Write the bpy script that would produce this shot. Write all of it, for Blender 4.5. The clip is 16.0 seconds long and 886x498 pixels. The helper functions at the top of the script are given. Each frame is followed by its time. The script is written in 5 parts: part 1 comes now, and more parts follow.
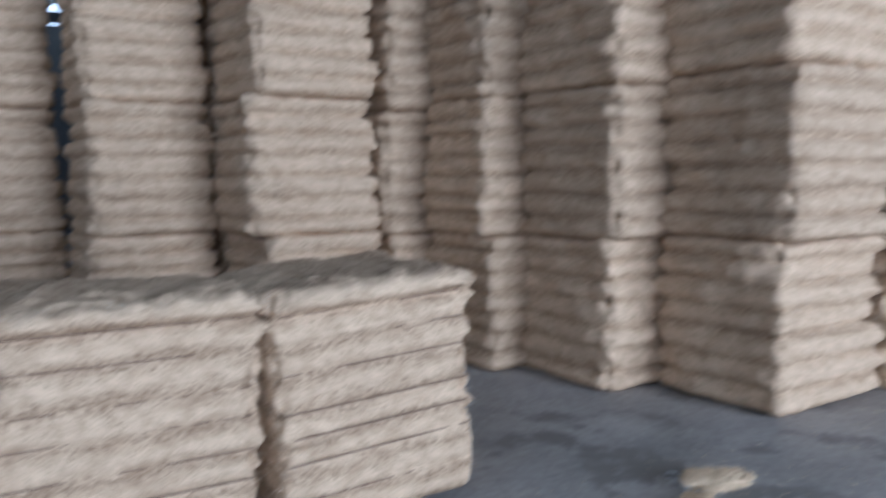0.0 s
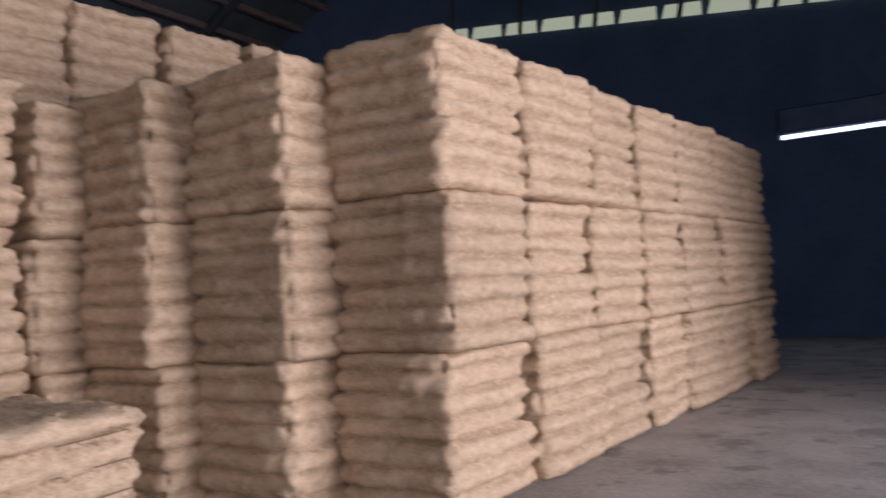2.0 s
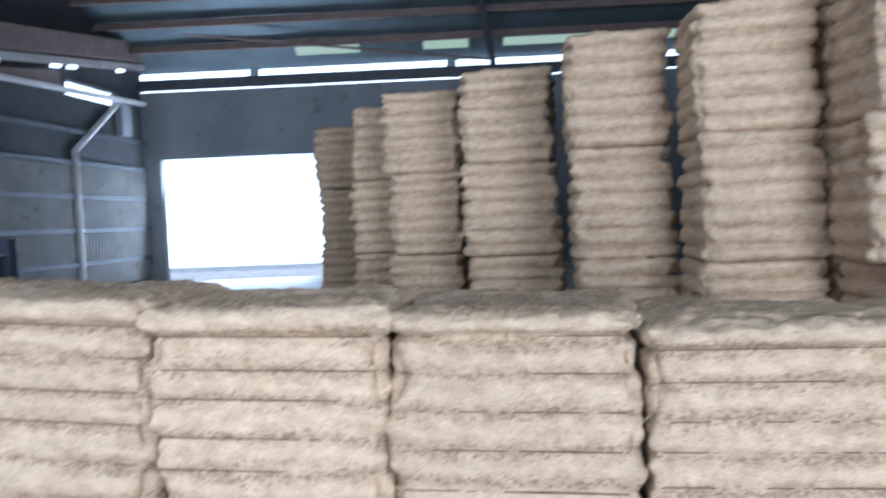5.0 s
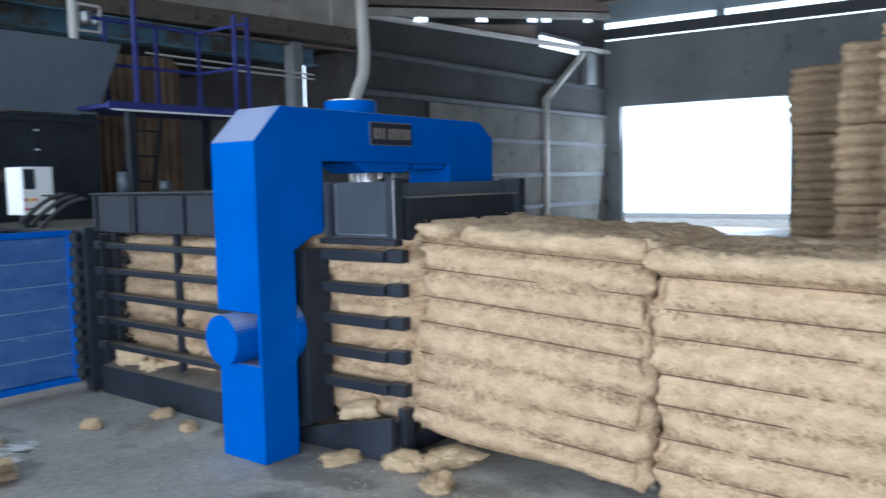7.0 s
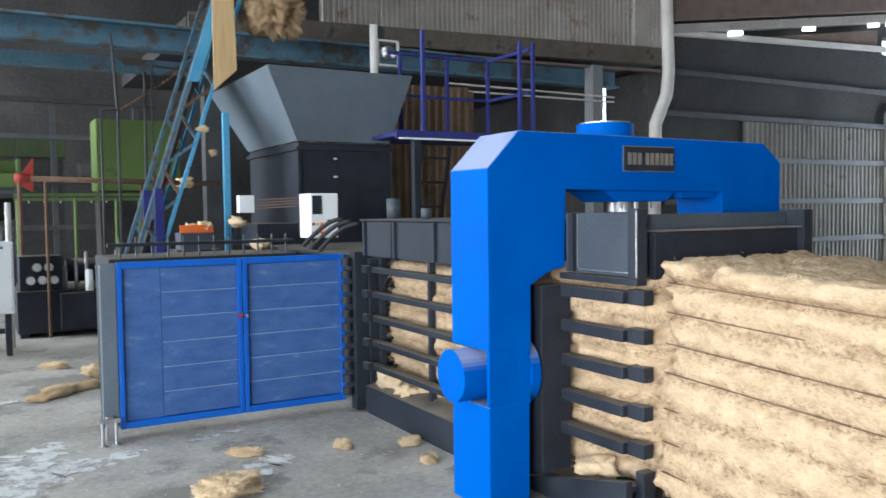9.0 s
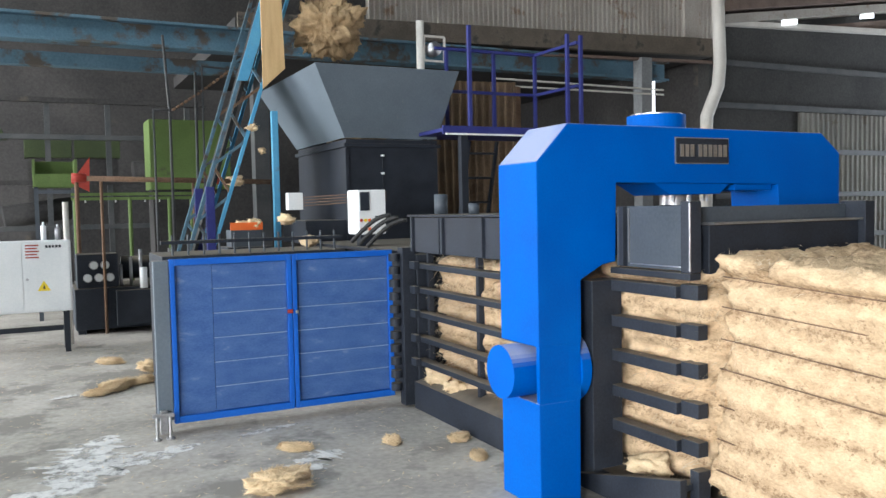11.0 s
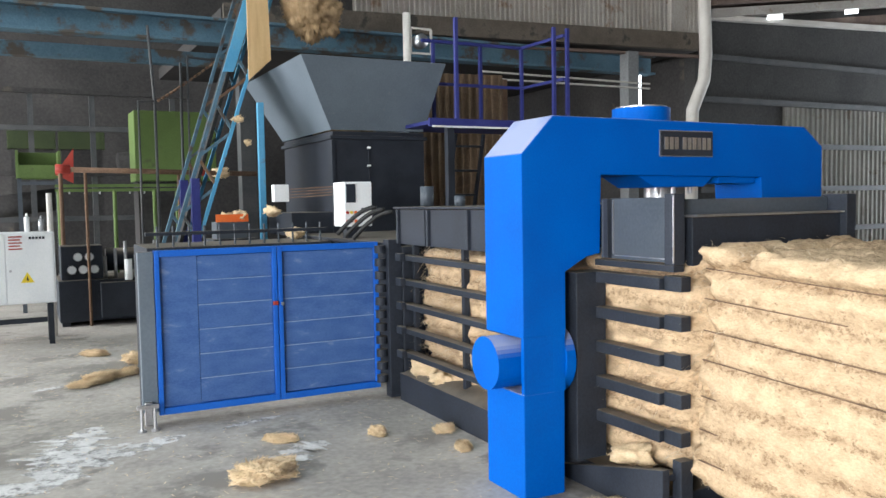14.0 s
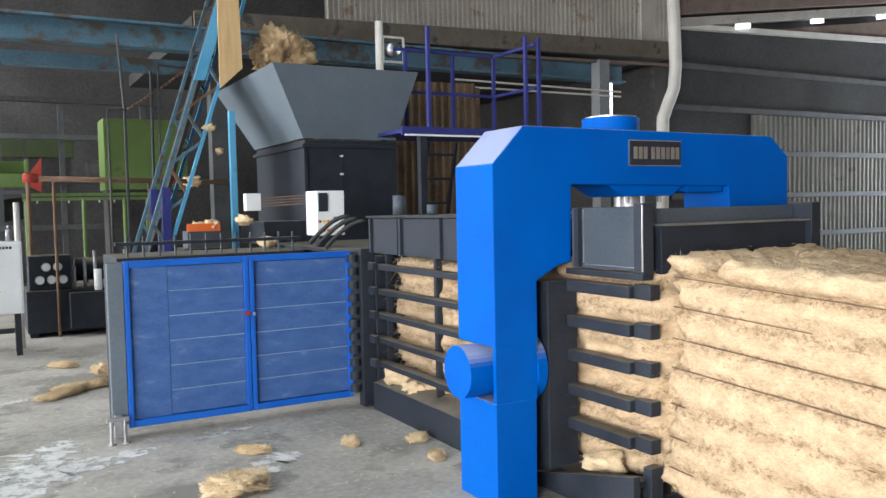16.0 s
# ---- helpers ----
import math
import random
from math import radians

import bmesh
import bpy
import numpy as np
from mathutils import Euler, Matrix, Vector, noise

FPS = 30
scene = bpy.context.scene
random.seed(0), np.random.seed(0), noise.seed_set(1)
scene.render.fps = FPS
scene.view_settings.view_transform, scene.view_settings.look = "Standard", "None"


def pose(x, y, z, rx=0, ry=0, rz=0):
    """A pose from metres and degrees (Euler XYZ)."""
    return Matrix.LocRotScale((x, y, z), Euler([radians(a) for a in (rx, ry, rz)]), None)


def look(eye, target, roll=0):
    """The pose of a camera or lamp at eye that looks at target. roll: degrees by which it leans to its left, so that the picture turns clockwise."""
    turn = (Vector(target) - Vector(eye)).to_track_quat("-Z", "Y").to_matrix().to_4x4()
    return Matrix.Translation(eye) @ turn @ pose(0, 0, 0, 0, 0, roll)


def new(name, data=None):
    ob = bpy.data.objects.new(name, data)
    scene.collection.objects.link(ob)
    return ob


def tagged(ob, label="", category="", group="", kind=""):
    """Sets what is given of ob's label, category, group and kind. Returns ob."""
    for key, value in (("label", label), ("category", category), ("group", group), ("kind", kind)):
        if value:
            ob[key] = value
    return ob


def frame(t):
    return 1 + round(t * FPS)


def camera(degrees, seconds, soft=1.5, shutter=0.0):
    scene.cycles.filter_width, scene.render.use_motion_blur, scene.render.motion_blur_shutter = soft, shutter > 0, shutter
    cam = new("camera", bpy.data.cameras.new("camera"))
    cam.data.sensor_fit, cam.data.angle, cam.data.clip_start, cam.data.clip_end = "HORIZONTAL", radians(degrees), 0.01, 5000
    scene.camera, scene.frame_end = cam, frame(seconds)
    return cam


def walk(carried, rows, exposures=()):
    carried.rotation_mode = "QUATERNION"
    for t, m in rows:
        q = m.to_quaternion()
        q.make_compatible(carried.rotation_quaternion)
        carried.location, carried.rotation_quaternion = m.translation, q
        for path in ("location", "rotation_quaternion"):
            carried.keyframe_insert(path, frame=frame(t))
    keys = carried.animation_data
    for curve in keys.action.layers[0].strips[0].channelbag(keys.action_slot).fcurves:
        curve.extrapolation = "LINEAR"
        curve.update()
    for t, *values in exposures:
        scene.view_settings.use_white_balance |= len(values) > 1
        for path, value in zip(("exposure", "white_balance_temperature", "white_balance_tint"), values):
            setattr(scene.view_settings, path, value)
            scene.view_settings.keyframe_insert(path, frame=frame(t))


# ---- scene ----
cam = camera(57.1, 16.0, shutter=0.5)
PATH = [
    (0, (-0.43, -0.47, 1.62), (1.272, -1.505, 1.436), -0.8),
    (0.5, (-0.43, -0.47, 1.62), (1.029, -1.836, 1.681), -0.5),
    (1, (-0.43, -0.47, 1.62), (0.766, -2.069, 1.723), -1.7),
    (1.5, (-0.43, -0.47, 1.62), (0.635, -2.161, 1.695), -2.3),
    (2, (-0.43, -0.44, 1.62), (0.733, -2.065, 1.71), -3.2),
    (2.5, (-0.430, -0.390, 1.620), (1.050, -1.720, 1.817), -3.6),
    (3, (-0.430, -0.330, 1.620), (1.318, -1.263, 1.891), -3.8),
    (3.5, (-0.430, -0.290, 1.620), (1.473, -0.831, 1.913), -4.2),
    (4, (-0.430, -0.270, 1.620), (1.544, -0.463, 1.878), -4.0),
    (4.2, (-0.430, -0.260, 1.620), (1.558, -0.366, 1.808), -4.1),
    (6.3, (-0.67, 0.089, 1.583), (1.112, 0.965, 1.348), 0.1),
    (6.5, (-0.668, 0.108, 1.587), (1.065, 1.085, 1.384), -0.3),
    (7, (-0.606, 0.112, 1.595), (0.961, 1.343, 1.429), -1.2),
    (7.5, (-0.359, -0.008, 1.605), (1.028, 1.426, 1.458), -1.0),
    (8, (-0.174, 0.023, 1.611), (1.06, 1.589, 1.46), -1.0),
    (8.5, (-0.082, 0.127, 1.617), (1.005, 1.8, 1.483), -0.8),
    (9, (-0.023, 0.13, 1.625), (0.972, 1.862, 1.529), -0.7),
    (9.5, (-0.022, 0.15, 1.623), (0.917, 1.915, 1.553), -0.7),
    (12, (-0.014, 0.159, 1.601), (0.875, 1.946, 1.477), -1.1),
    (12.5, (-0.023, 0.151, 1.594), (0.876, 1.933, 1.466), -1.0),
    (13, (-0.019, 0.146, 1.597), (0.886, 1.925, 1.465), -0.9),
    (13.5, (-0.017, 0.15, 1.601), (0.9, 1.922, 1.465), -1.0),
    (14, (-0.013, 0.146, 1.605), (0.908, 1.917, 1.486), -1.0),
    (14.5, (-0.008, 0.146, 1.617), (0.922, 1.913, 1.509), -1.1),
    (15, (-0.004, 0.144, 1.616), (0.946, 1.901, 1.506), -1.2),
    (15.5, (-0.012, 0.129, 1.615), (0.952, 1.878, 1.508), -1.2),
    (16, (-0.005, 0.13, 1.622), (0.972, 1.872, 1.518), -1.2),
]
EXPOSURES = [
    (0.0, -0.5, 4650, 12), (0.6, -0.45, 4600, 14), (1.0, -0.27, 4450, 13), (1.5, -0.22, 5100, 20), (2.0, -0.52, 5800, 29), (2.5, -0.5, 6200, 30), (3.0, -0.26, 5050, 15), (3.5, -0.03, 4950, 12), (4.2, 0.15, 4800, 11), (6.3, -0.5, 4800, 9), (7.0, -0.28, 5250, 7), (7.5, -0.03, 5500, 7), (9.0, 0.34, 5750, 7), (12.0, 0.46, 6150, 9), (16.0, 0.46, 6150, 9),
]
walk(cam, [(t, look(eye, target, roll)) for t, eye, target, roll in PATH], EXPOSURES)

# ---- light ----
world = bpy.data.worlds.new("world")
scene.world = world
world.use_nodes = True
wn = world.node_tree.nodes
sky = wn.new("ShaderNodeTexSky")
sky.sky_type, sky.sun_disc = "NISHITA", False
sky.sun_elevation, sky.sun_rotation = radians(58), radians(70)
world.node_tree.links.new(sky.outputs[0], wn["Background"].inputs[0])
wn["Background"].inputs[1].default_value = 0.12
sun = new("sun", bpy.data.lights.new("sun", "SUN"))
sun.data.energy, sun.data.angle, sun.data.color = 3.5, radians(0.5), (1, 0.95, 0.88)
sun.matrix_world = look((30, 10, 30), (16, 5, 0))


def window_light(name, eye, target, w, h, watts, colour=(1, 1, 1)):
    """Daylight that falls in through an opening."""
    ob = new(name, bpy.data.lights.new(name, "AREA"))
    ob.data.shape, ob.data.size, ob.data.size_y = "RECTANGLE", w, h
    ob.data.energy, ob.data.color = watts, colour
    ob.matrix_world = look(eye, target)
    return ob


window_light("west_daylight", (-9.8, -7.0, 2.4), (0, -7.0, 2.2), 4.8, 4.6, 2450, (1.0, 0.985, 0.96))
# fill through an added, unseen doorway; lights the fresh bale row and yoke
window_light("front_daylight", (-5.1, 2.5, 1.95), (0, 2.5, 1.85), 4.4, 3.6, 460, (1.0, 0.985, 0.96))
# fill added through an unseen opening to brighten bay, floor and press
window_light("bay_daylight", (-9.8, 14.8, 3.8), (0, 16.5, 1.5), 9.0, 6.6, 2900, (1.0, 0.98, 0.95))
window_light("roof_daylight", (-1.5, 7.0, 9.9), (-1.5, 7.0, 0), 7.0, 4.0, 400, (0.88, 0.94, 1.0))
window_light("door_daylight", (24.9, 10.0, 1.95), (15, 8.6, 4.6), 4.6, 3.6, 720, (0.9, 0.95, 1.0))
window_light("slot_daylight", (0.0, -19.7, 4.7), (0, -10, 3.5), 8.0, 0.6, 55, (0.75, 0.87, 1.0))

# ---- materials ----


def surface(name, c1, c2, scale=4.0, rough=0.7, metal=0.0, fine=60.0, bump=0.2, stretch=(1, 1, 1), vary=0.0, stain=None, stain_scale=1.2, stain_at=0.58, rough2=None, dust=None):
    """Two-scale procedural surface: broad colour variation, grain, relief, and stains with a shape of their own."""
    m = bpy.data.materials.new(name)
    m.use_nodes = True
    n, l = m.node_tree.nodes, m.node_tree.links
    bsdf = n["Principled BSDF"]
    co = n.new("ShaderNodeTexCoord")
    mp = n.new("ShaderNodeMapping")
    mp.inputs["Scale"].default_value = stretch
    l.new(co.outputs["Object"], mp.inputs[0])
    info = n.new("ShaderNodeObjectInfo")
    shift = n.new("ShaderNodeVectorMath")
    shift.operation = "MULTIPLY_ADD"
    l.new(info.outputs["Random"], shift.inputs[0])
    shift.inputs[1].default_value = (17, 31, 23)
    l.new(mp.outputs[0], shift.inputs[2])
    a, b = n.new("ShaderNodeTexNoise"), n.new("ShaderNodeTexNoise")
    a.inputs["Scale"].default_value, a.inputs["Detail"].default_value = scale, 6
    b.inputs["Scale"].default_value, b.inputs["Detail"].default_value = fine, 4
    l.new(shift.outputs[0], a.inputs[0])
    l.new(shift.outputs[0], b.inputs[0])
    mixf = n.new("ShaderNodeMath")
    mixf.operation = "MULTIPLY_ADD"
    mixf.inputs[1].default_value = 0.45
    l.new(b.outputs[0], mixf.inputs[0])
    half = n.new("ShaderNodeMath")
    half.operation, half.inputs[1].default_value = "MULTIPLY", 0.6
    l.new(a.outputs[0], half.inputs[0])
    l.new(half.outputs[0], mixf.inputs[2])
    ramp = n.new("ShaderNodeValToRGB")
    ramp.color_ramp.elements[0].position, ramp.color_ramp.elements[1].position = 0.36, 0.68
    ramp.color_ramp.elements[0].color, ramp.color_ramp.elements[1].color = (*c1, 1), (*c2, 1)
    l.new(mixf.outputs[0], ramp.inputs[0])
    colour = ramp.outputs[0]
    if stain:
        s = n.new("ShaderNodeTexNoise")
        s.inputs["Scale"].default_value, s.inputs["Detail"].default_value, s.inputs["Roughness"].default_value = stain_scale, 8, 0.65
        l.new(shift.outputs[0], s.inputs[0])
        sr = n.new("ShaderNodeValToRGB")
        sr.color_ramp.elements[0].position, sr.color_ramp.elements[1].position = stain_at, stain_at + 0.07
        l.new(s.outputs[0], sr.inputs[0])
        mix = n.new("ShaderNodeMix")
        mix.data_type = "RGBA"
        l.new(sr.outputs[0], mix.inputs[0])
        l.new(colour, mix.inputs[6])
        mix.inputs[7].default_value = (*stain, 1)
        colour = mix.outputs[2]
    if vary:
        hsv = n.new("ShaderNodeHueSaturation")
        mr = n.new("ShaderNodeMapRange")
        mr.inputs[3].default_value, mr.inputs[4].default_value = 1 - vary, 1 + vary
        l.new(info.outputs["Random"], mr.inputs[0])
        l.new(mr.outputs[0], hsv.inputs["Value"])
        l.new(colour, hsv.inputs["Color"])
        colour = hsv.outputs[0]
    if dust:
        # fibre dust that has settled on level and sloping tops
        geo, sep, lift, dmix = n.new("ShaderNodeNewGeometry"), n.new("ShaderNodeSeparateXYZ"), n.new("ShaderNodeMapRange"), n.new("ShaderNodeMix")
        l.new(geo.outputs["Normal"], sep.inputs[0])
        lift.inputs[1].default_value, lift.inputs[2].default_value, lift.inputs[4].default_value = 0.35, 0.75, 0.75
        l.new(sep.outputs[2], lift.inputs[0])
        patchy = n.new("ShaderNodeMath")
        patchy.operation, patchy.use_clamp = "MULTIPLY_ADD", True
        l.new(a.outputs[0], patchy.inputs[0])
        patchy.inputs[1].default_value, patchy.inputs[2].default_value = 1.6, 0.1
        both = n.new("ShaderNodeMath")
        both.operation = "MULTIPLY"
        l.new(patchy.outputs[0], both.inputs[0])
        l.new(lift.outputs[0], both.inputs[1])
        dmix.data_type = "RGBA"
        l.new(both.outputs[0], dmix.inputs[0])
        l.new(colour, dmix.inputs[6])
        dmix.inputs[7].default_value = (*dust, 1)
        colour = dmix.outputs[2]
    l.new(colour, bsdf.inputs["Base Color"])
    rr = n.new("ShaderNodeMapRange")
    rr.inputs[3].default_value, rr.inputs[4].default_value = rough, rough2 if rough2 is not None else min(1, rough + 0.18)
    l.new(a.outputs[0], rr.inputs[0])
    l.new(rr.outputs[0], bsdf.inputs["Roughness"])
    bsdf.inputs["Metallic"].default_value = metal
    bsdf.inputs["Specular IOR Level"].default_value = 0.35
    if bump:
        bp = n.new("ShaderNodeBump")
        bp.inputs["Strength"].default_value, bp.inputs["Distance"].default_value = bump, 0.01
        l.new(mixf.outputs[0], bp.inputs["Height"])
        l.new(bp.outputs[0], bsdf.inputs["Normal"])
    return m


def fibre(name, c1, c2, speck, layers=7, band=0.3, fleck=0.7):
    """Pressed coir: pale swollen layers between seams with groove shade put into the colour, matted strands and dark
    pith specks gathered along the seams.
    """
    m = bpy.data.materials.new(name)
    m.use_nodes = True
    n, l = m.node_tree.nodes, m.node_tree.links
    bsdf = n["Principled BSDF"]
    co, info, shift = n.new("ShaderNodeTexCoord"), n.new("ShaderNodeObjectInfo"), n.new("ShaderNodeVectorMath")
    shift.operation = "MULTIPLY_ADD"
    l.new(info.outputs["Random"], shift.inputs[0])
    shift.inputs[1].default_value = (17, 31, 23)
    l.new(co.outputs["Object"], shift.inputs[2])

    def tex(scale, stretch, detail, rough=0.55):
        mp, t = n.new("ShaderNodeMapping"), n.new("ShaderNodeTexNoise")
        mp.inputs["Scale"].default_value = stretch
        t.inputs["Scale"].default_value, t.inputs["Detail"].default_value, t.inputs["Roughness"].default_value = scale, detail, rough
        l.new(shift.outputs[0], mp.inputs[0])
        l.new(mp.outputs[0], t.inputs[0])
        return t.outputs[0]

    def math2(op, a, b, c=None):
        k = n.new("ShaderNodeMath")
        k.operation = op
        for s, v in zip(k.inputs, (a, b, c)):
            if v is not None:
                if isinstance(v, (int, float)):
                    s.default_value = v
                else:
                    l.new(v, s)
        return k.outputs[0]

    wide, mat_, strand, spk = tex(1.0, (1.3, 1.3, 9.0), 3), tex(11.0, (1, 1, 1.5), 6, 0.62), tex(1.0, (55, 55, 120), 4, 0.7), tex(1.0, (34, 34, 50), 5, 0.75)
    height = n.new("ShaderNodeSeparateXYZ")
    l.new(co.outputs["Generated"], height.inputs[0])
    # seam runs from groove to mid-layer; it paints recess shade and gathers the specks
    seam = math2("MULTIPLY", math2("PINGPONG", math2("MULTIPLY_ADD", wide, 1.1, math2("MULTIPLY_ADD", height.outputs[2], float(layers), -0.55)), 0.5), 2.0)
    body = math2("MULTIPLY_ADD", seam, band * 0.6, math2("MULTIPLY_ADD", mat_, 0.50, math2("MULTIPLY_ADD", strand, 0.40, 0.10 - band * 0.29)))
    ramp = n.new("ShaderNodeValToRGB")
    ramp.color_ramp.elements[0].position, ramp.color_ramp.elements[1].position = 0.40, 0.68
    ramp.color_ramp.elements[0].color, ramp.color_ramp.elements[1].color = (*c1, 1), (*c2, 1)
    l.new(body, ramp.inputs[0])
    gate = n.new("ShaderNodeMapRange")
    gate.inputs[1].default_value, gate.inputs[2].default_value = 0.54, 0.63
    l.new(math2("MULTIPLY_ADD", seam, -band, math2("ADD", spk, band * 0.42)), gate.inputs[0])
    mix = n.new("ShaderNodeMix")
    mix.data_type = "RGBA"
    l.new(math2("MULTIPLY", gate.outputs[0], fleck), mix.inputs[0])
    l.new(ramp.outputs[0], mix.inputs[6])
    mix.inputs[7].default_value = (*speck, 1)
    hsv, mr = n.new("ShaderNodeHueSaturation"), n.new("ShaderNodeMapRange")
    mr.inputs[3].default_value, mr.inputs[4].default_value = 0.9, 1.08
    l.new(info.outputs["Random"], mr.inputs[0])
    l.new(mr.outputs[0], hsv.inputs["Value"])
    l.new(mix.outputs[2], hsv.inputs["Color"])
    l.new(hsv.outputs[0], bsdf.inputs["Base Color"])
    bsdf.inputs["Roughness"].default_value = 0.95
    bsdf.inputs["Specular IOR Level"].default_value = 0.2
    bp = n.new("ShaderNodeBump")
    bp.inputs["Strength"].default_value, bp.inputs["Distance"].default_value = 1.0, 0.022
    l.new(math2("MULTIPLY_ADD", strand, 0.35, math2("MULTIPLY_ADD", mat_, 0.55, math2("MULTIPLY", spk, 0.4))), bp.inputs["Height"])
    l.new(bp.outputs[0], bsdf.inputs["Normal"])
    return m


def glow(name, colour, strength):
    m = bpy.data.materials.new(name)
    m.use_nodes = True
    b = m.node_tree.nodes["Principled BSDF"]
    b.inputs["Base Color"].default_value = (0, 0, 0, 1)
    b.inputs["Emission Color"].default_value = (*colour, 1)
    b.inputs["Emission Strength"].default_value = strength
    return m


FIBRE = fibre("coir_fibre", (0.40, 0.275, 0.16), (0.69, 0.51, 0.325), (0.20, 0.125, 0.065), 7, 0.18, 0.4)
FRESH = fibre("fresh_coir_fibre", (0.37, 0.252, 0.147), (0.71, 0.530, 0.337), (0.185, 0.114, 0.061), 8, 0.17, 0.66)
STRAND = surface("coir_strand", (0.42, 0.33, 0.22), (0.72, 0.60, 0.44), 5, 0.9, 0, 40, 0.0)
CLUMP = surface("loose_coir", (0.47, 0.35, 0.205), (0.80, 0.63, 0.41), 12, 0.95, 0, 120, 1.0)
DROP = surface("brown_loose_coir", (0.24, 0.16, 0.085), (0.52, 0.37, 0.21), 12, 0.95, 0, 120, 1.0, (1, 1, 0.4))
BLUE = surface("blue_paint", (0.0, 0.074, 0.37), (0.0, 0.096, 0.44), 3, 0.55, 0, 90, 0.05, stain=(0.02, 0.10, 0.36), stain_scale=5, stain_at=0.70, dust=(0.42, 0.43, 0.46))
BLUE.node_tree.nodes["Principled BSDF"].inputs["Specular IOR Level"].default_value = 0.12
GATE_BLUE = surface("gate_blue_paint", (0.006, 0.085, 0.42), (0.012, 0.12, 0.52), 4, 0.42, 0, 70, 0.05)
GATE_SEAM = surface("pale_blue_worn_edge", (0.16, 0.24, 0.42), (0.26, 0.35, 0.52), 6, 0.5, 0, 60, 0.1)
GATE_SHEET = surface("dusty_blue_sheet", (0.03, 0.085, 0.25), (0.07, 0.14, 0.33), 5, 0.5, 0, 60, 0.1, (1, 1, 2.5), stain=(0.13, 0.19, 0.36), stain_scale=5, stain_at=0.62)
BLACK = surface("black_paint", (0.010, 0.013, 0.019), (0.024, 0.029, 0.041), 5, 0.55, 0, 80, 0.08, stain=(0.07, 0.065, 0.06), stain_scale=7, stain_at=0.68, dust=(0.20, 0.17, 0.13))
DARK_GREY = surface("dark_grey_paint", (0.045, 0.055, 0.068), (0.07, 0.082, 0.098), 3, 0.45, 0, 60, 0.05, stain=(0.10, 0.10, 0.10), stain_scale=5, stain_at=0.70)
HOPPER_GREY = surface("hopper_grey_paint", (0.10, 0.125, 0.15), (0.135, 0.165, 0.195), 2.5, 0.5, 0, 60, 0.05, stain=(0.17, 0.19, 0.20), stain_scale=4, stain_at=0.66)
STEEL = surface("bare_steel", (0.35, 0.35, 0.36), (0.55, 0.55, 0.56), 8, 0.32, 0.9, 90, 0.1)
WHITE = surface("white_enamel", (0.70, 0.72, 0.73), (0.80, 0.81, 0.81), 3, 0.4, 0, 60, 0.03, stain=(0.55, 0.53, 0.50), stain_scale=5, stain_at=0.68)
CONCRETE = surface("worn_concrete", (0.25, 0.232, 0.206), (0.44, 0.41, 0.365), 1.6, 0.6, 0, 24, 0.35, stain=(0.215, 0.20, 0.178), stain_scale=1.7, stain_at=0.53)
WALL_GREY = surface("grey_render", (0.16, 0.165, 0.17), (0.26, 0.265, 0.265), 0.6, 0.9, 0, 30, 0.3, stain=(0.12, 0.12, 0.12), stain_scale=0.9, stain_at=0.6)
WALL_BLUE = surface("dark_blue_wall", (0.048, 0.076, 0.124), (0.085, 0.125, 0.195), 0.5, 0.8, 0, 26, 0.3, stain=(0.064, 0.098, 0.158), stain_scale=0.5, stain_at=0.55)
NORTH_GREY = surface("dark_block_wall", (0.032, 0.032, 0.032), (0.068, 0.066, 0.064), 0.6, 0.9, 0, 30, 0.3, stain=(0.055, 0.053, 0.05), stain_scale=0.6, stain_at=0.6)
DULL_GREEN = surface("dull_green_paint", (0.035, 0.05, 0.02), (0.06, 0.08, 0.03), 2, 0.6, 0, 50, 0.1)
ROOF = surface("roof_sheet", (0.075, 0.095, 0.10), (0.15, 0.175, 0.18), 0.7, 0.5, 0.3, 30, 0.1)
PURLIN = surface("rusty_purlin", (0.125, 0.09, 0.075), (0.22, 0.16, 0.132), 3, 0.75, 0.1, 50, 0.2)
RAFTER = surface("dark_rafter_steel", (0.05, 0.055, 0.06), (0.10, 0.10, 0.10), 3, 0.6, 0.3, 50, 0.2)
TEAL = surface("pale_blue_girder_paint", (0.055, 0.115, 0.16), (0.11, 0.19, 0.25), 1.5, 0.7, 0, 40, 0.15, stain=(0.085, 0.072, 0.06), stain_scale=1.6, stain_at=0.52)
SKYBLUE = surface("sky_blue_paint", (0.06, 0.26, 0.46), (0.12, 0.36, 0.55), 3, 0.5, 0, 60, 0.1, stain=(0.16, 0.13, 0.10), stain_scale=6, stain_at=0.62)
PURPLE = surface("violet_blue_paint", (0.02, 0.025, 0.14), (0.04, 0.047, 0.20), 4, 0.45, 0, 60, 0.05)
GREEN = surface("green_paint", (0.075, 0.12, 0.03), (0.12, 0.18, 0.05), 2, 0.55, 0, 50, 0.1, stain=(0.08, 0.10, 0.04), stain_scale=3, stain_at=0.6)
WOOD = surface("plywood_board", (0.50, 0.33, 0.15), (0.66, 0.46, 0.24), 3, 0.7, 0, 60, 0.2, (6, 6, 0.6))
RUST = surface("rusty_steel", (0.10, 0.06, 0.04), (0.22, 0.14, 0.09), 4, 0.8, 0.2, 60, 0.3)
BEAM_BROWN = surface("weathered_brown_beam", (0.075, 0.062, 0.05), (0.15, 0.125, 0.10), 2.5, 0.75, 0.1, 50, 0.3, stain=(0.05, 0.045, 0.04), stain_scale=2.5, stain_at=0.55)
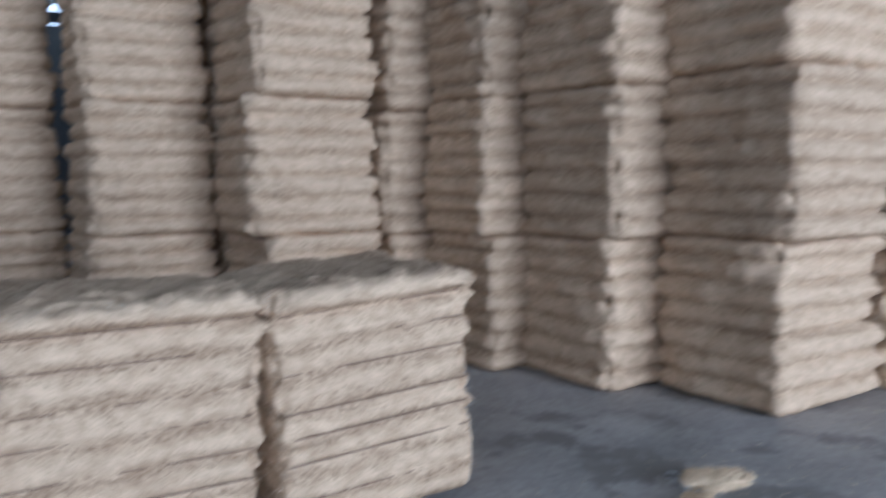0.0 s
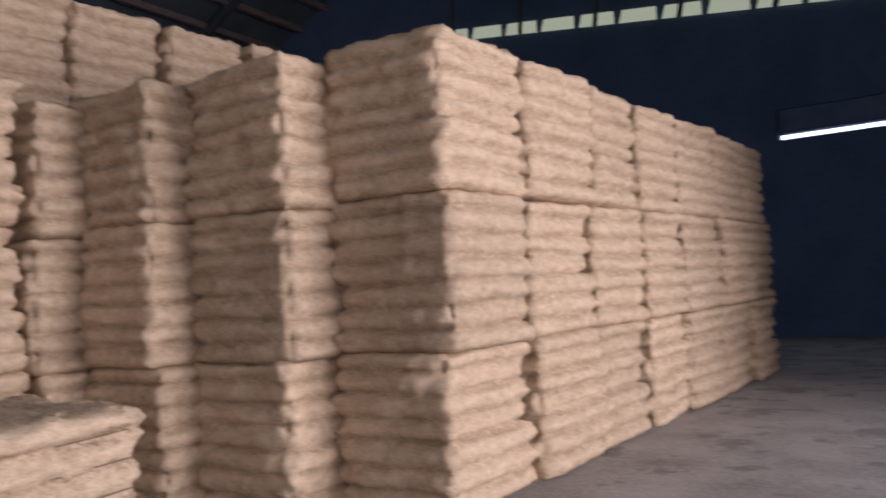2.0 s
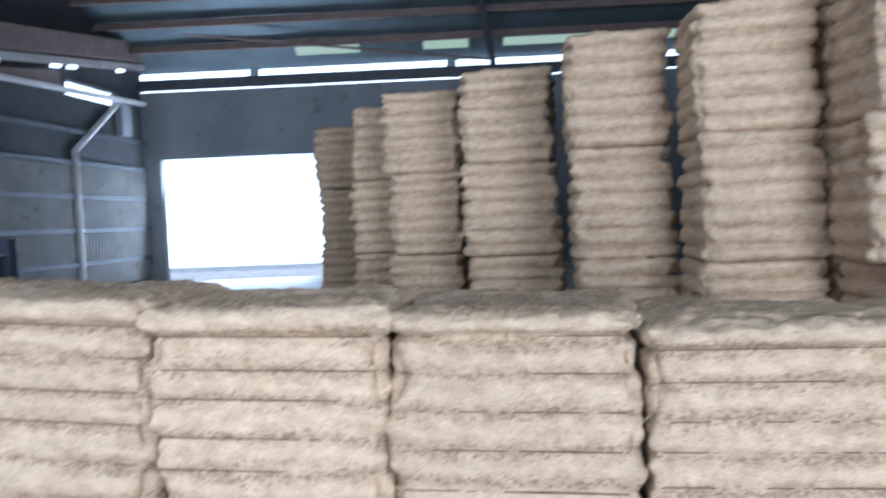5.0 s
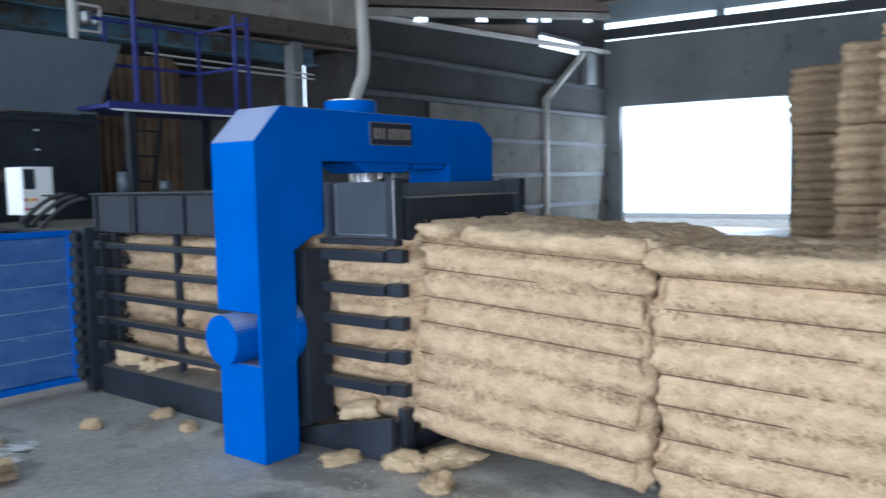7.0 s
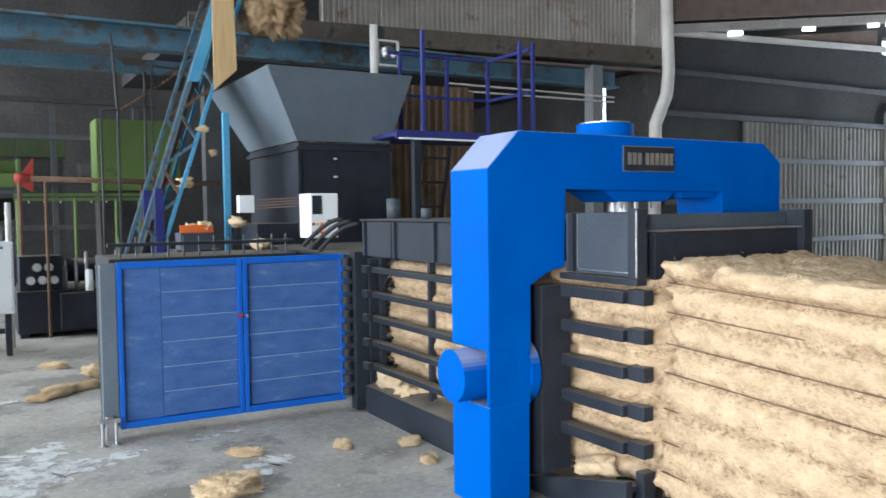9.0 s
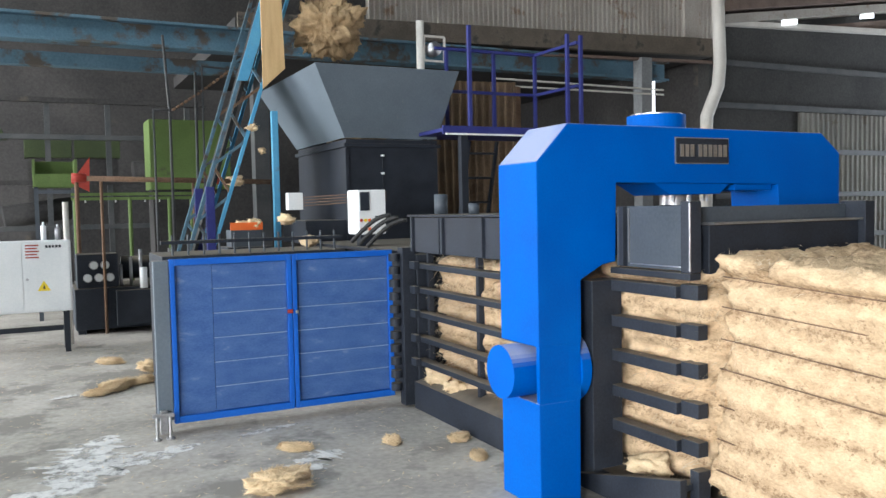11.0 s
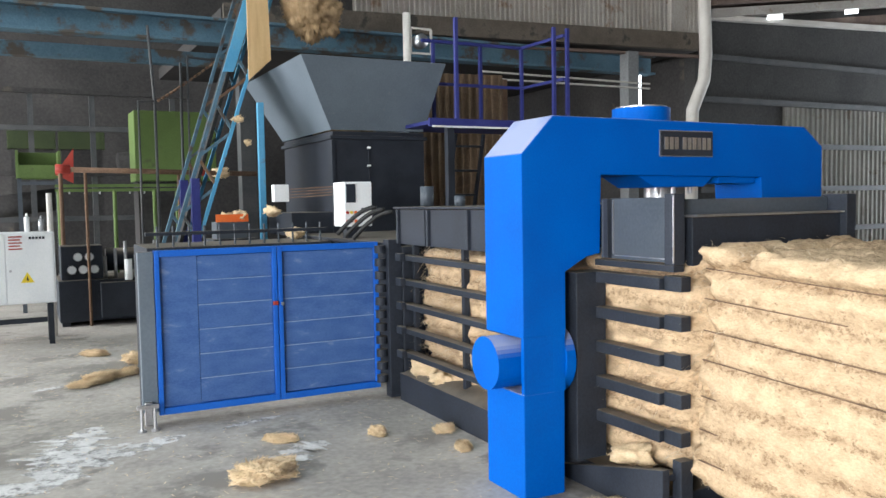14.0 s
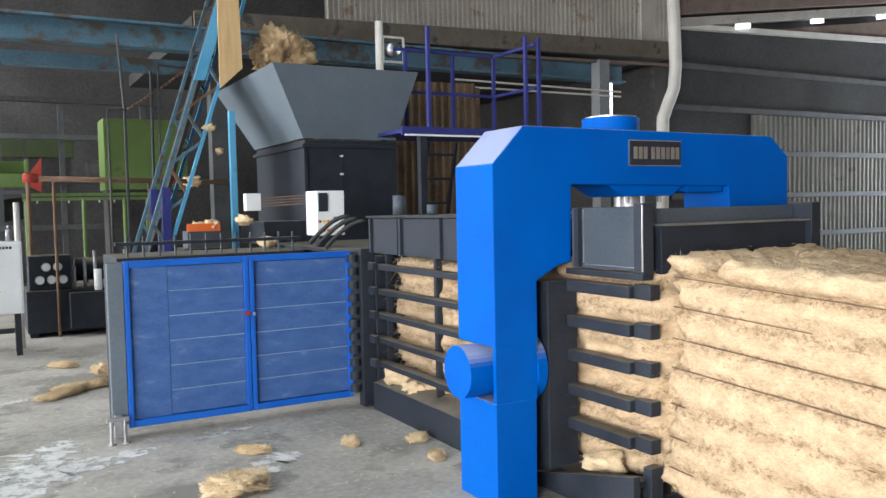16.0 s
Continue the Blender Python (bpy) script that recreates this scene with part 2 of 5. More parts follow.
BROWN_SHEET = surface("fibre_dusted_brown_sheet", (0.09, 0.06, 0.036), (0.18, 0.12, 0.075), 2.5, 0.85, 0, 50, 0.3, stain=(0.09, 0.06, 0.04), stain_scale=2, stain_at=0.58)
WALL_SHEET = surface("dusty_wall_sheet", (0.17, 0.165, 0.15), (0.27, 0.26, 0.235), 1.5, 0.7, 0.1, 40, 0.2, stain=(0.15, 0.125, 0.10), stain_scale=2, stain_at=0.6)
GALV = surface("weathered_corrugated_sheet", (0.30, 0.27, 0.24), (0.46, 0.43, 0.39), 1.5, 0.6, 0.3, 40, 0.2, stain=(0.24, 0.17, 0.12), stain_scale=2, stain_at=0.58)
PIPE = surface("white_drain_pipe", (0.50, 0.47, 0.43), (0.64, 0.61, 0.56), 3, 0.5, 0, 50, 0.05)
DARKROOM = surface("dark_bay_surface", (0.028, 0.027, 0.027), (0.062, 0.058, 0.056), 0.8, 0.9, 0, 20, 0.3, stain=(0.085, 0.072, 0.06), stain_scale=1.1, stain_at=0.62)
RUBBER = surface("black_rubber", (0.01, 0.01, 0.01), (0.025, 0.025, 0.025), 8, 0.6, 0, 90, 0.1)
ORANGE = surface("orange_plastic", (0.70, 0.12, 0.02), (0.80, 0.18, 0.04), 5, 0.5, 0, 60, 0.05)
RED = surface("red_paint", (0.30, 0.03, 0.02), (0.42, 0.06, 0.04), 5, 0.5, 0, 60, 0.05)
YELLOW = surface("yellow_sticker", (0.75, 0.55, 0.03), (0.85, 0.65, 0.05), 5, 0.5, 0, 60, 0.0)
OUTSIDE = glow("bright_daylight", (0.94, 0.98, 1.0), 2.6)
SHEETLIGHT = glow("translucent_sheet_daylight", (0.75, 0.84, 0.52), 0.62)
SLOTLIGHT = glow("slot_daylight", (0.75, 0.88, 1.0), 3.0)

# ---- mesh helpers ----


def box(bm, x0, x1, y0, y1, z0, z1, bevel=0.0):
    m = Matrix.LocRotScale(((x0 + x1) / 2, (y0 + y1) / 2, (z0 + z1) / 2), None, (abs(x1 - x0), abs(y1 - y0), abs(z1 - z0)))
    vs = bmesh.ops.create_cube(bm, size=1, matrix=m)["verts"]
    if bevel:
        es = list({e for v in vs for e in v.link_edges})
        bmesh.ops.bevel(bm, geom=es, offset=bevel, segments=2, affect="EDGES", profile=0.5)
    return bm


def prism(bm, pts, axis, a, b, bevel=0.0):
    """A polygon in the plane across axis, drawn out from a to b along it."""
    def place(p, q):
        return {"x": (q, p[0], p[1]), "y": (p[0], q, p[1]), "z": (p[0], p[1], q)}[axis]
    lo, hi = [bm.verts.new(place(p, a)) for p in pts], [bm.verts.new(place(p, b)) for p in pts]
    fs = [bm.faces.new(lo), bm.faces.new(hi)]
    for i in range(len(pts)):
        j = (i + 1) % len(pts)
        fs.append(bm.faces.new((lo[i], lo[j], hi[j], hi[i])))
    bmesh.ops.recalc_face_normals(bm, faces=fs)
    if bevel:
        bmesh.ops.bevel(bm, geom=list({e for f in fs for e in f.edges}), offset=bevel, segments=2, affect="EDGES", profile=0.5)
    return bm


def rod(bm, p, q, r, seg=12, r2=None):
    p, q = Vector(p), Vector(q)
    d = q - p
    m = Matrix.Translation((p + q) / 2) @ d.to_track_quat("Z", "Y").to_matrix().to_4x4()
    bmesh.ops.create_cone(bm, cap_ends=True, segments=seg, radius1=r, radius2=r if r2 is None else r2, depth=d.length, matrix=m)
    return bm


def beam(bm, p, q, w, h, bevel=0.0):
    """A box-section bar from p to q."""
    p, q = Vector(p), Vector(q)
    d = q - p
    m = Matrix.Translation((p + q) / 2) @ d.to_track_quat("Z", "Y").to_matrix().to_4x4() @ Matrix.Diagonal((w, h, d.length, 1))
    vs = bmesh.ops.create_cube(bm, size=1, matrix=m)["verts"]
    if bevel:
        bmesh.ops.bevel(bm, geom=list({e for v in vs for e in v.link_edges}), offset=bevel, segments=1, affect="EDGES")
    return bm


def tube(bm, path, r, seg=12):
    """One round tube swept along a path, mitred at its bends."""
    pts = [Vector(q) for q in path]
    rings = []
    side = None
    for i, q in enumerate(pts):
        d = ((q - pts[i - 1]).normalized() if i else Vector()) + ((pts[i + 1] - q).normalized() if i + 1 < len(pts) else Vector())
        d.normalize()
        side = d.orthogonal().normalized() if side is None else (side - d * side.dot(d)).normalized()
        up = d.cross(side)
        rings.append([bm.verts.new(q + r * (math.cos(6.2832 * k / seg) * side + math.sin(6.2832 * k / seg) * up)) for k in range(seg)])
    for a, b in zip(rings, rings[1:]):
        for k in range(seg):
            j = (k + 1) % seg
            bm.faces.new((a[k], a[j], b[j], b[k]))
    bm.faces.new(rings[0])
    bm.faces.new(rings[-1])
    bmesh.ops.recalc_face_normals(bm, faces=bm.faces)
    return bm


def B():
    return bmesh.new()


def part(name, bm, material, parent=None, label="", smooth=False):
    me = bpy.data.meshes.new(name)
    if smooth:
        for f in bm.faces:
            f.smooth = True
    bm.to_mesh(me)
    bm.free()
    me.materials.append(material)
    ob = new(name, me)
    if parent is not None:
        ob.parent = parent
        ob.matrix_parent_inverse = parent.matrix_basis.inverted()
    if label:
        tagged(ob, label)
    return ob


def thing(name, at, label, category, group="", kind=""):
    ob = new(name)
    ob.empty_display_size = 0.2
    ob.matrix_basis = Matrix.Translation(at)
    return tagged(ob, label, category, group, kind)


def structure(name, bm, material, label):
    return tagged(part(name, bm, material), label, "structure", "", "structure")


# ---- hall ----
XW, XE, YS, YN = -10.0, 25.0, -20.0, 12.9
structure("ground", box(B(), -60, 90, -60, 80, -0.4, -0.02), CONCRETE, "bare concrete yard ground around the hall")
structure("floor", box(B(), XW, XE, YS, 22, -0.3, 0.0), CONCRETE, "worn grey concrete floor with pale spills and fibre dust")


def wall_along(axis, at, thick, a, b, z0, z1, holes, material, name, label):
    """A wall with thickness along x or y, cut by holes (a0, a1, z0, z1)."""
    bm = B()
    cuts = sorted({a, b, *[v for h in holes for v in h[:2]]})
    for u, v in zip(cuts, cuts[1:]):
        inside = sorted([h for h in holes if h[0] <= u + 1e-6 and h[1] >= v - 1e-6], key=lambda h: h[2])
        z = z0
        for h in inside + [(0, 0, z1, z1)]:
            if h[2] > z + 1e-4:
                if axis == "x":
                    box(bm, u, v, at, at + thick, z, h[2])
                else:
                    box(bm, at, at + thick, u, v, z, h[2])
            z = max(z, h[3])
    return structure(name, bm, material, label)


DOOR_Y0, DOOR_Y1, DOOR_Z = 7.05, 12.35, 3.95
wall_along("y", XE, 0.3, YS, 22, 0, 6.13, [(DOOR_Y0, DOOR_Y1, 0, DOOR_Z)], WALL_GREY, "wall_east", "grey rendered hall wall with a tall open loading doorway")
wall_along("x", YS - 0.3, 0.3, XW, XE + 4, 0, 12.6, [(-5.0, 4.0, 4.5, 4.64), (-5.0, 4.0, 4.70, 5.2)], WALL_BLUE, "wall_south", "dark blue-grey end wall with a narrow light slot")
wall_along("x", YN, 0.3, 12.6, XE - 0.2, 0, 12.6, [(20.5, 23.4, 5.5, 5.95)], NORTH_GREY, "wall_north", "very dark grey block wall with a small high window")
# the northern opening is out of view, added for the bay's fill lamp
wall_along("y", XW - 0.3, 0.3, YS, 22, 0, 10.0, [(-9.5, -4.5, 0, 4.8), (10.2, 19.4, 0.4, 7.2)], WALL_GREY, "wall_west", "grey wall with a wide open front behind the machine yard")
# added wall, jog and doorway, out of view, so light fades with depth
wall_along("y", -5.5, 0.3, -1.0, 8.6, 0, 9.5, [(0.2, 4.8, 0, 3.8)], WALL_GREY, "wall_front", "added unseen grey front wall and doorway that shape the light")
wall_along("x", -1.2, 0.2, XW, -5.2, 0, 9.5, [], WALL_GREY, "wall_return", "added unseen grey return wall that parts the light of two doorways")
# out of view; added to shade the far south end of the bale wall
wall_along("x", -9.7, 0.2, XW, -3.2, 0, 9.5, [], WALL_GREY, "wall_side", "added unseen grey side wall that shades the far bales")
# out of view; added to block bay light from the stacks' north faces
wall_along("x", 8.6, 0.2, XW, -4.0, 0, 9.5, [], WALL_GREY, "wall_partition", "added unseen grey partition that keeps bay light off the stacks")
wall_along("x", 22, 0.3, XW, 12.6, 0, 12.6, [], DARKROOM, "wall_back", "very dark brown-grey back wall of the process bay")
wall_along("y", 12.6, 0.3, YN + 0.3, 22, 0, 12.6, [], DARKROOM, "wall_bay", "very dark brown-grey side wall of the process bay")

# the east side of the hall stands a little askew to the press line
EAST = Matrix.Translation((XE, 9.5, 0)) @ Matrix.Rotation(radians(6), 4, "Z") @ Matrix.Translation((-XE, -9.5, 0))
EAST_OBS = [bpy.data.objects["wall_east"]]
# dark girts along the north wall
bm = B()
for z in (0.8, 1.73, 2.68, 3.62, 4.5):
    box(bm, 12.7, 24.9, YN - 0.13, YN - 0.085, z - 0.06, z + 0.06)
structure("trim", bm, RAFTER, "dark steel girts along the sheeted wall")

def ribbed(bm, p, q, z0, z1, pitch, deep, thick=0.004):
    """One folded sheet with trapezoid ribs, upright along the line from p to q (plan points)."""
    p, q = Vector(p), Vector(q)
    d = (q - p).normalized()
    nrm = Vector((d.y, -d.x))
    prof, s = [], 0.0
    while s + pitch <= (q - p).length:
        prof += [(s, 0), (s + pitch * 0.42, 0), (s + pitch * 0.54, deep), (s + pitch * 0.88, deep)]
        s += pitch
    prof.append((s, 0))
    pts = [p + d * a + nrm * b for a, b in prof] + [p + d * a + nrm * (b - thick) for a, b in reversed(prof)]
    n = len(pts)
    lo, hi = [bm.verts.new((v.x, v.y, z0)) for v in pts], [bm.verts.new((v.x, v.y, z1)) for v in pts]
    for i in range(n):
        j = (i + 1) % n
        bm.faces.new((lo[i], lo[j], hi[j], hi[i]))
    h = n // 2
    for i in range(h - 1):
        for ring in (lo, hi):
            bm.faces.new((ring[i], ring[i + 1], ring[n - 2 - i], ring[n - 1 - i]))
    bmesh.ops.recalc_face_normals(bm, faces=bm.faces)
    return bm


bm = ribbed(B(), (15.2, YN - 0.035), (24.7, YN - 0.035), 0.1, 3.55, 0.165, 0.045)
tagged(part("corrugated_sheet", bm, WALL_SHEET), "pale ribbed metal sheet fixed to the block wall", "metal sheet")

# roof: two slopes with sheets, purlins and rafters
RIDGE_X, RIDGE_Z, EAVE_Z, SLOPE = 12.0, 12.3, 6.78, 0.425


def roof_z(x):
    return EAVE_Z + SLOPE * (XE - x) if x > RIDGE_X else RIDGE_Z - 0.12 * (RIDGE_X - x)


bm = B()
for y0 in range(-26, 27):
    for a, b in ((RIDGE_X, XE + 1.0), (XW - 2.0, RIDGE_X)):
        prism(bm, [(a, roof_z(max(a, RIDGE_X + 1e-4) if a >= RIDGE_X else a)), (b, roof_z(b)), (b, roof_z(b) + 0.05), (a, roof_z(max(a, RIDGE_X + 1e-4) if a >= RIDGE_X else a) + 0.05)], "y", y0 + (0.04 if y0 % 2 else 0), y0 + 1.04)
EAST_OBS.append(structure("ceiling", bm, ROOF, "dark corrugated sheet roof seen from below"))
for k in range(11):
    x = 23.64 - k * 1.11
    purlin = thing("purlin", (0, 0, 0), "rust-brown steel purlin under the roof sheets", "purlin", "roof purlins")
    part("web", box(B(), x - 0.02, x + 0.04, YS - 3, 24, roof_z(x) - 0.234, roof_z(x) - 0.04), PURLIN, purlin)
    part("flange", box(B(), x - 0.13, x + 0.04, YS - 3, 24, roof_z(x) - 0.27, roof_z(x) - 0.235), PURLIN, purlin)
    part("lip", box(B(), x - 0.13, x - 0.115, YS - 3, 24, roof_z(x) - 0.2345, roof_z(x) - 0.19), PURLIN, purlin)
    EAST_OBS.append(purlin)
BRACES = {1.4: ((18.65, 17.2, 6.6), (18.65, 21.1, 7.4), (24.6, 22.7, 9.2))}
for y in (-17.0, -9.8, 1.4, 13.2):
    bm = B()
    skew = 0.14
    beam(bm, (XE - 0.1, y, roof_z(XE - 0.1) - 0.38), (RIDGE_X, y + skew * 12.9, roof_z(RIDGE_X + 0.01) - 0.38), 0.16, 0.22)
    beam(bm, (RIDGE_X, y + skew * 12.9, roof_z(RIDGE_X) - 0.38), (XW, y + skew * 12.9, roof_z(XW) - 0.38), 0.16, 0.22)
    box(bm, XE - 0.35, XE - 0.1, y - 0.1, y + 0.1, 0, roof_z(XE) - 0.3)
    EAST_OBS.append(tagged(part("roof_rafter", bm, RAFTER), "dark steel rafter and wall post carrying the roof", "rafter", "roof rafters"))
    # only the bay beside the doorway is braced
    for xa, xb, dy in BRACES.get(y, ()):
        bm = B()
        rod(bm, (xa, y + skew * (XE - xa), roof_z(xa) - 0.34), (xb, y + skew * (XE - xa) + dy, roof_z(xb) - 0.34), 0.04, 8)
        EAST_OBS.append(tagged(part("roof_brace", bm, PURLIN), "thin steel wind brace crossing under the roof", "brace", "roof braces"))
# translucent sheets set into the roof just above the eave
for y0, y1 in ((-6.0, 1.1), (2.2, 3.6), (5.6, 7.6)):
    bm = prism(B(), [(23.95, roof_z(23.95) - 0.05), (24.4, roof_z(24.4) - 0.05), (24.4, roof_z(24.4) - 0.02), (23.95, roof_z(23.95) - 0.02)], "y", y0, y1)
    EAST_OBS.append(tagged(part("roof_light", bm, SHEETLIGHT), "pale green translucent sheet in the roof above the eave", "roof light", "eave roof lights"))

# daylight seen through gaps: the strip under the eave, the end-wall louvres and the slot
bm = B()
for y0, y1 in ((-20, 2.6), (2.9, 9.0), (9.3, 12.9)):
    box(bm, XE + 0.06, XE + 0.075, y0, y1, 6.135, 6.735)
EAST_OBS.append(structure("backdrop_eave", bm, OUTSIDE, "bright daylight in the gap under the eave"))
EAST_OBS.append(structure("trim_eave", box(B(), XE - 0.08, XE + 0.04, YS, 22, 6.18, 6.52, 0.01), RAFTER, "dark eave beam between two bands of daylight"))
for o in EAST_OBS:
    o.matrix_basis = EAST
for k in range(12):
    x = 13.2 - 1.12 * k
    z = 7.05 + 0.132 * x
    bm = prism(B(), [(x, z), (x - 0.98, z - 0.13), (x - 0.98, z + 0.2), (x - 0.1, z + 0.31)], "y", YS + 0.06, YS + 0.09)
    ob = tagged(part("roof_light", bm, SHEETLIGHT), "pale green translucent roof-light sheet glowing with daylight", "roof light", "end wall roof lights")
    bm = B()
    for j in range(5):
        beam(bm, (x - 0.02, YS + 0.03, z + 0.04 + 0.055 * j), (x - 0.98, YS + 0.03, z - 0.09 + 0.055 * j), 0.012, 0.012)
    part("rib", bm, RAFTER, ob)
for k in range(6):
    x = 12.6 - 2.2 * k
    tagged(part("roof_strut", beam(B(), (x, YS + 0.25, 7.0 + 0.132 * x), (x - 0.7, YS + 1.2, 8.3 + 0.132 * x), 0.1, 0.1), RAFTER), "dark slanting strut at the end wall", "strut", "end wall struts")
structure("backdrop_slot", box(B(), -5.2, 4.2, YS - 0.6, YS - 0.58, 4.3, 5.4), SLOTLIGHT, "cold daylight outside the end-wall slot")
pane = surface("dusty_blue_pane", (0.05, 0.08, 0.14), (0.09, 0.13, 0.2), 2, 0.4)
structure("window_1", box(B(), -5.0, 4.0, YS - 0.16, YS - 0.12, 4.70, 5.2), pane, "dusty blue pane strip over the light slot")
structure("backdrop_door", box(B(), XE + 9, XE + 9.1, -2, 22, -0.02, 9), OUTSIDE, "overexposed daylight outside the loading doorway")
structure("backdrop_window", box(B(), 20.0, 24.0, YN + 0.5, YN + 0.52, 5.2, 6.2), OUTSIDE, "bright daylight outside the high window")


def verge(x):
    return 5.38 + 0.135 * (x - 14.67)


for x in (14.6, 17.1, 19.6, 20.35, 22.9):
    tagged(part("roof_gap_light", prism(B(), [(x - 0.22, verge(x - 0.22)), (x + 0.22, verge(x + 0.22)), (x + 0.22, verge(x + 0.22) + 0.1), (x - 0.22, verge(x - 0.22) + 0.1)], "y", YN - 0.34, YN - 0.305), OUTSIDE), "small bright gap under the sloping roof edge", "roof gap", "gaps along the north wall top")
tagged(part("ledge_beam", prism(B(), [(12.7, 5.22), (24.5, 5.68), (24.5, 5.80), (12.7, 5.32)], "y", YN - 0.3, YN - 0.135), PIPE), "pale ledge beam along the top of the wall", "beam")
tagged(part("verge_board", prism(B(), [(15.6, 5.45), (19.9, 5.62), (19.9, verge(19.9) - 0.06), (15.6, verge(15.6) - 0.06)], "y", YN - 0.24, YN - 0.02), PURLIN), "rust-brown board under the sloping roof edge", "board")
tagged(part("verge_board", prism(B(), [(12.7, verge(12.7) + 0.12), (24.4, verge(24.4) + 0.12), (24.4, verge(24.4) + 0.3), (12.7, verge(12.7) + 0.3)], "y", YN - 0.36, YN - 0.02), GALV), "pale weathered board along the sloping roof edge", "board")
tagged(part("verge_board", prism(B(), [(12.7, verge(12.7) + 0.36), (24.4, verge(24.4) + 0.36), (24.4, verge(24.4) + 0.95), (12.7, verge(12.7) + 0.95)], "y", YN - 0.5, YN - 0.02), PURLIN), "brown boarding above the sloping roof edge", "board")
# a wide translucent roof light over the machine floor, lifted a little above the lamp that stands for its daylight
structure("window_roof", box(B(), -5.1, 2.1, 4.4, 8.6, 10.0, 10.04), SHEETLIGHT, "wide translucent roof-light sheet over the machine floor")
# downpipe and junction box on the north wall
pipe = thing("down_pipe", (20.6, YN - 0.12, 0), "white plastic rain pipe with a slanting upper run", "pipe")
part("upright", rod(B(), (20.6, YN - 0.12, 0), (20.6, YN - 0.12, 3.95), 0.09), PIPE, pipe, smooth=True)
part("slant", rod(B(), (20.6, YN - 0.12, 3.95), (23.1, YN - 0.12, 5.64), 0.09), PIPE, pipe, smooth=True)
jb = thing("wall_box", (23.3, YN - 0.2, 4.6), "grey box fixed high on the block wall", "box")
part("body", box(B(), 23.0, 23.6, YN - 0.25, YN - 0.01, 4.6, 5.6, 0.02), WALL_GREY, jb)

# ---- bales ----


def bale_mesh(name, seed, w, d, h, layers=7, nx=24, nz=7, rag=0.02, deep=1.0, gap=0.016, roll=0.0, material=None, notch=None):
    """A pressed bale: rounded block of even swollen layers with a seam at each binding, torn at its corners; roll swells the top layer."""
    rnd = random.Random(seed)
    cuts = [0.0]
    for i in range(layers):
        cuts.append(cuts[-1] + rnd.uniform(0.8, 1.2) * (0.8 if roll and i == layers - 1 else 1.0))
    cuts = [c / cuts[-1] * h for c in cuts]
    zs = []
    for a, b in zip(cuts, cuts[1:]):
        zs += [a + (b - a) * k / nz for k in range(nz)]
    zs.append(h)
    off = Vector((seed * 7.3, seed * 3.1, seed * 1.7))
    side = [rnd.uniform(-0.024, 0.024) for _ in range(layers)]
    swell = roll
    bm = bmesh.new()

    def shape(u, v, z):
        # u, v in -1..1
        r = 0.06
        x, y = u * w / 2, v * d / 2
        ix, iy = max(-w / 2 + r, min(w / 2 - r, x)), max(-d / 2 + r, min(d / 2 - r, y))
        dx, dy = x - ix, y - iy
        ln = math.hypot(dx, dy)
        if ln > r:
            x, y = ix + dx / ln * r, iy + dy / ln * r
        k = max(i for i in range(layers) if cuts[i] <= z + 1e-6)
        tall = cuts[k + 1] - cuts[k]
        f = min(1, max(0, (z - cuts[k]) / tall))
        p = Vector((x, y, z))
        n1 = noise.noise(p * 1.9 + off)
        n2 = noise.noise(p * 8 + off)
        n3 = noise.noise(Vector((p.x * 22, p.y * 22, p.z * 30)) + off) + 0.6 * noise.noise(p * 60 + off)
        n4 = noise.noise(Vector((p.x * 3.5, p.y * 3.5, k * 9.7)) + off)
        pinch = max(0.05, 0.5 + 1.6 * noise.noise(Vector((p.x * 5, p.y * 5, round(z / h * layers) * 4.3)) + off))
        groove = math.exp(-(min(f, 1 - f) * tall / gap) ** 2) * pinch
        pillow = (0.030 + 0.024 * n4) * (1 - abs(2 * f - 1) ** 3)
        edge = max(abs(u), abs(v))
        corner = max(0.0, (min(abs(u), abs(v)) - 0.72) / 0.28) ** 2 * edge ** 4
        torn = corner * (0.12 * noise.noise(p * 6.5 + off * 2) + 0.07 * noise.noise(p * 15 + off) - 0.015)
        s = (deep * (pillow - 0.04 * groove + side[k]) - 0.01 + swell * (k == layers - 1) + 0.05 * n1 + 0.024 * n2 * (0.4 + 0.6 * deep) + 0.028 * n4 * deep + rag * n3) * edge ** 4 + torn
        if roll:
            s -= 0.045 * math.exp(-((z - cuts[-2]) / 0.02) ** 2) * edge ** 4
        q = Vector((x, y, 0))
        out = Vector((u if abs(u) >= abs(v) else u * 0.4, v if abs(v) >= abs(u) else v * 0.4, 0))
        if out.length > 0:
            out.normalize()
        top = max(0, (z - (h - 0.08)) / 0.08)
        bot = max(0, (0.07 - z) / 0.07)
        q += out * (s - 0.03 * (top ** 2) * edge ** 2 - 0.02 * bot ** 2 * edge ** 2)
        zz = z + (0.02 * n1 + 0.016 * n2 + 0.012 * n3) * (top + 0.3) - 0.02 * edge ** 6 * top
        if notch is not None and k == layers - 1:
            dent = math.exp(-((y - notch) / 0.042) ** 2)
            q.x *= 1 - 0.26 * dent
            zz -= 0.10 * dent * top
        return Vector((q.x, q.y, max(0.0, zz)))

    per = [(-1 + 2 * i / nx, -1) for i in range(nx)] + [(1, -1 + 2 * i / nx) for i in range(nx)]
    per += [(1 - 2 * i / nx, 1) for i in range(nx)] + [(-1, 1 - 2 * i / nx) for i in range(nx)]
    rings = [[bm.verts.new(shape(u, v, z)) for u, v in per] for z in zs]
    n = len(per)
    for a, b in zip(rings, rings[1:]):
        for i in range(n):
            j = (i + 1) % n
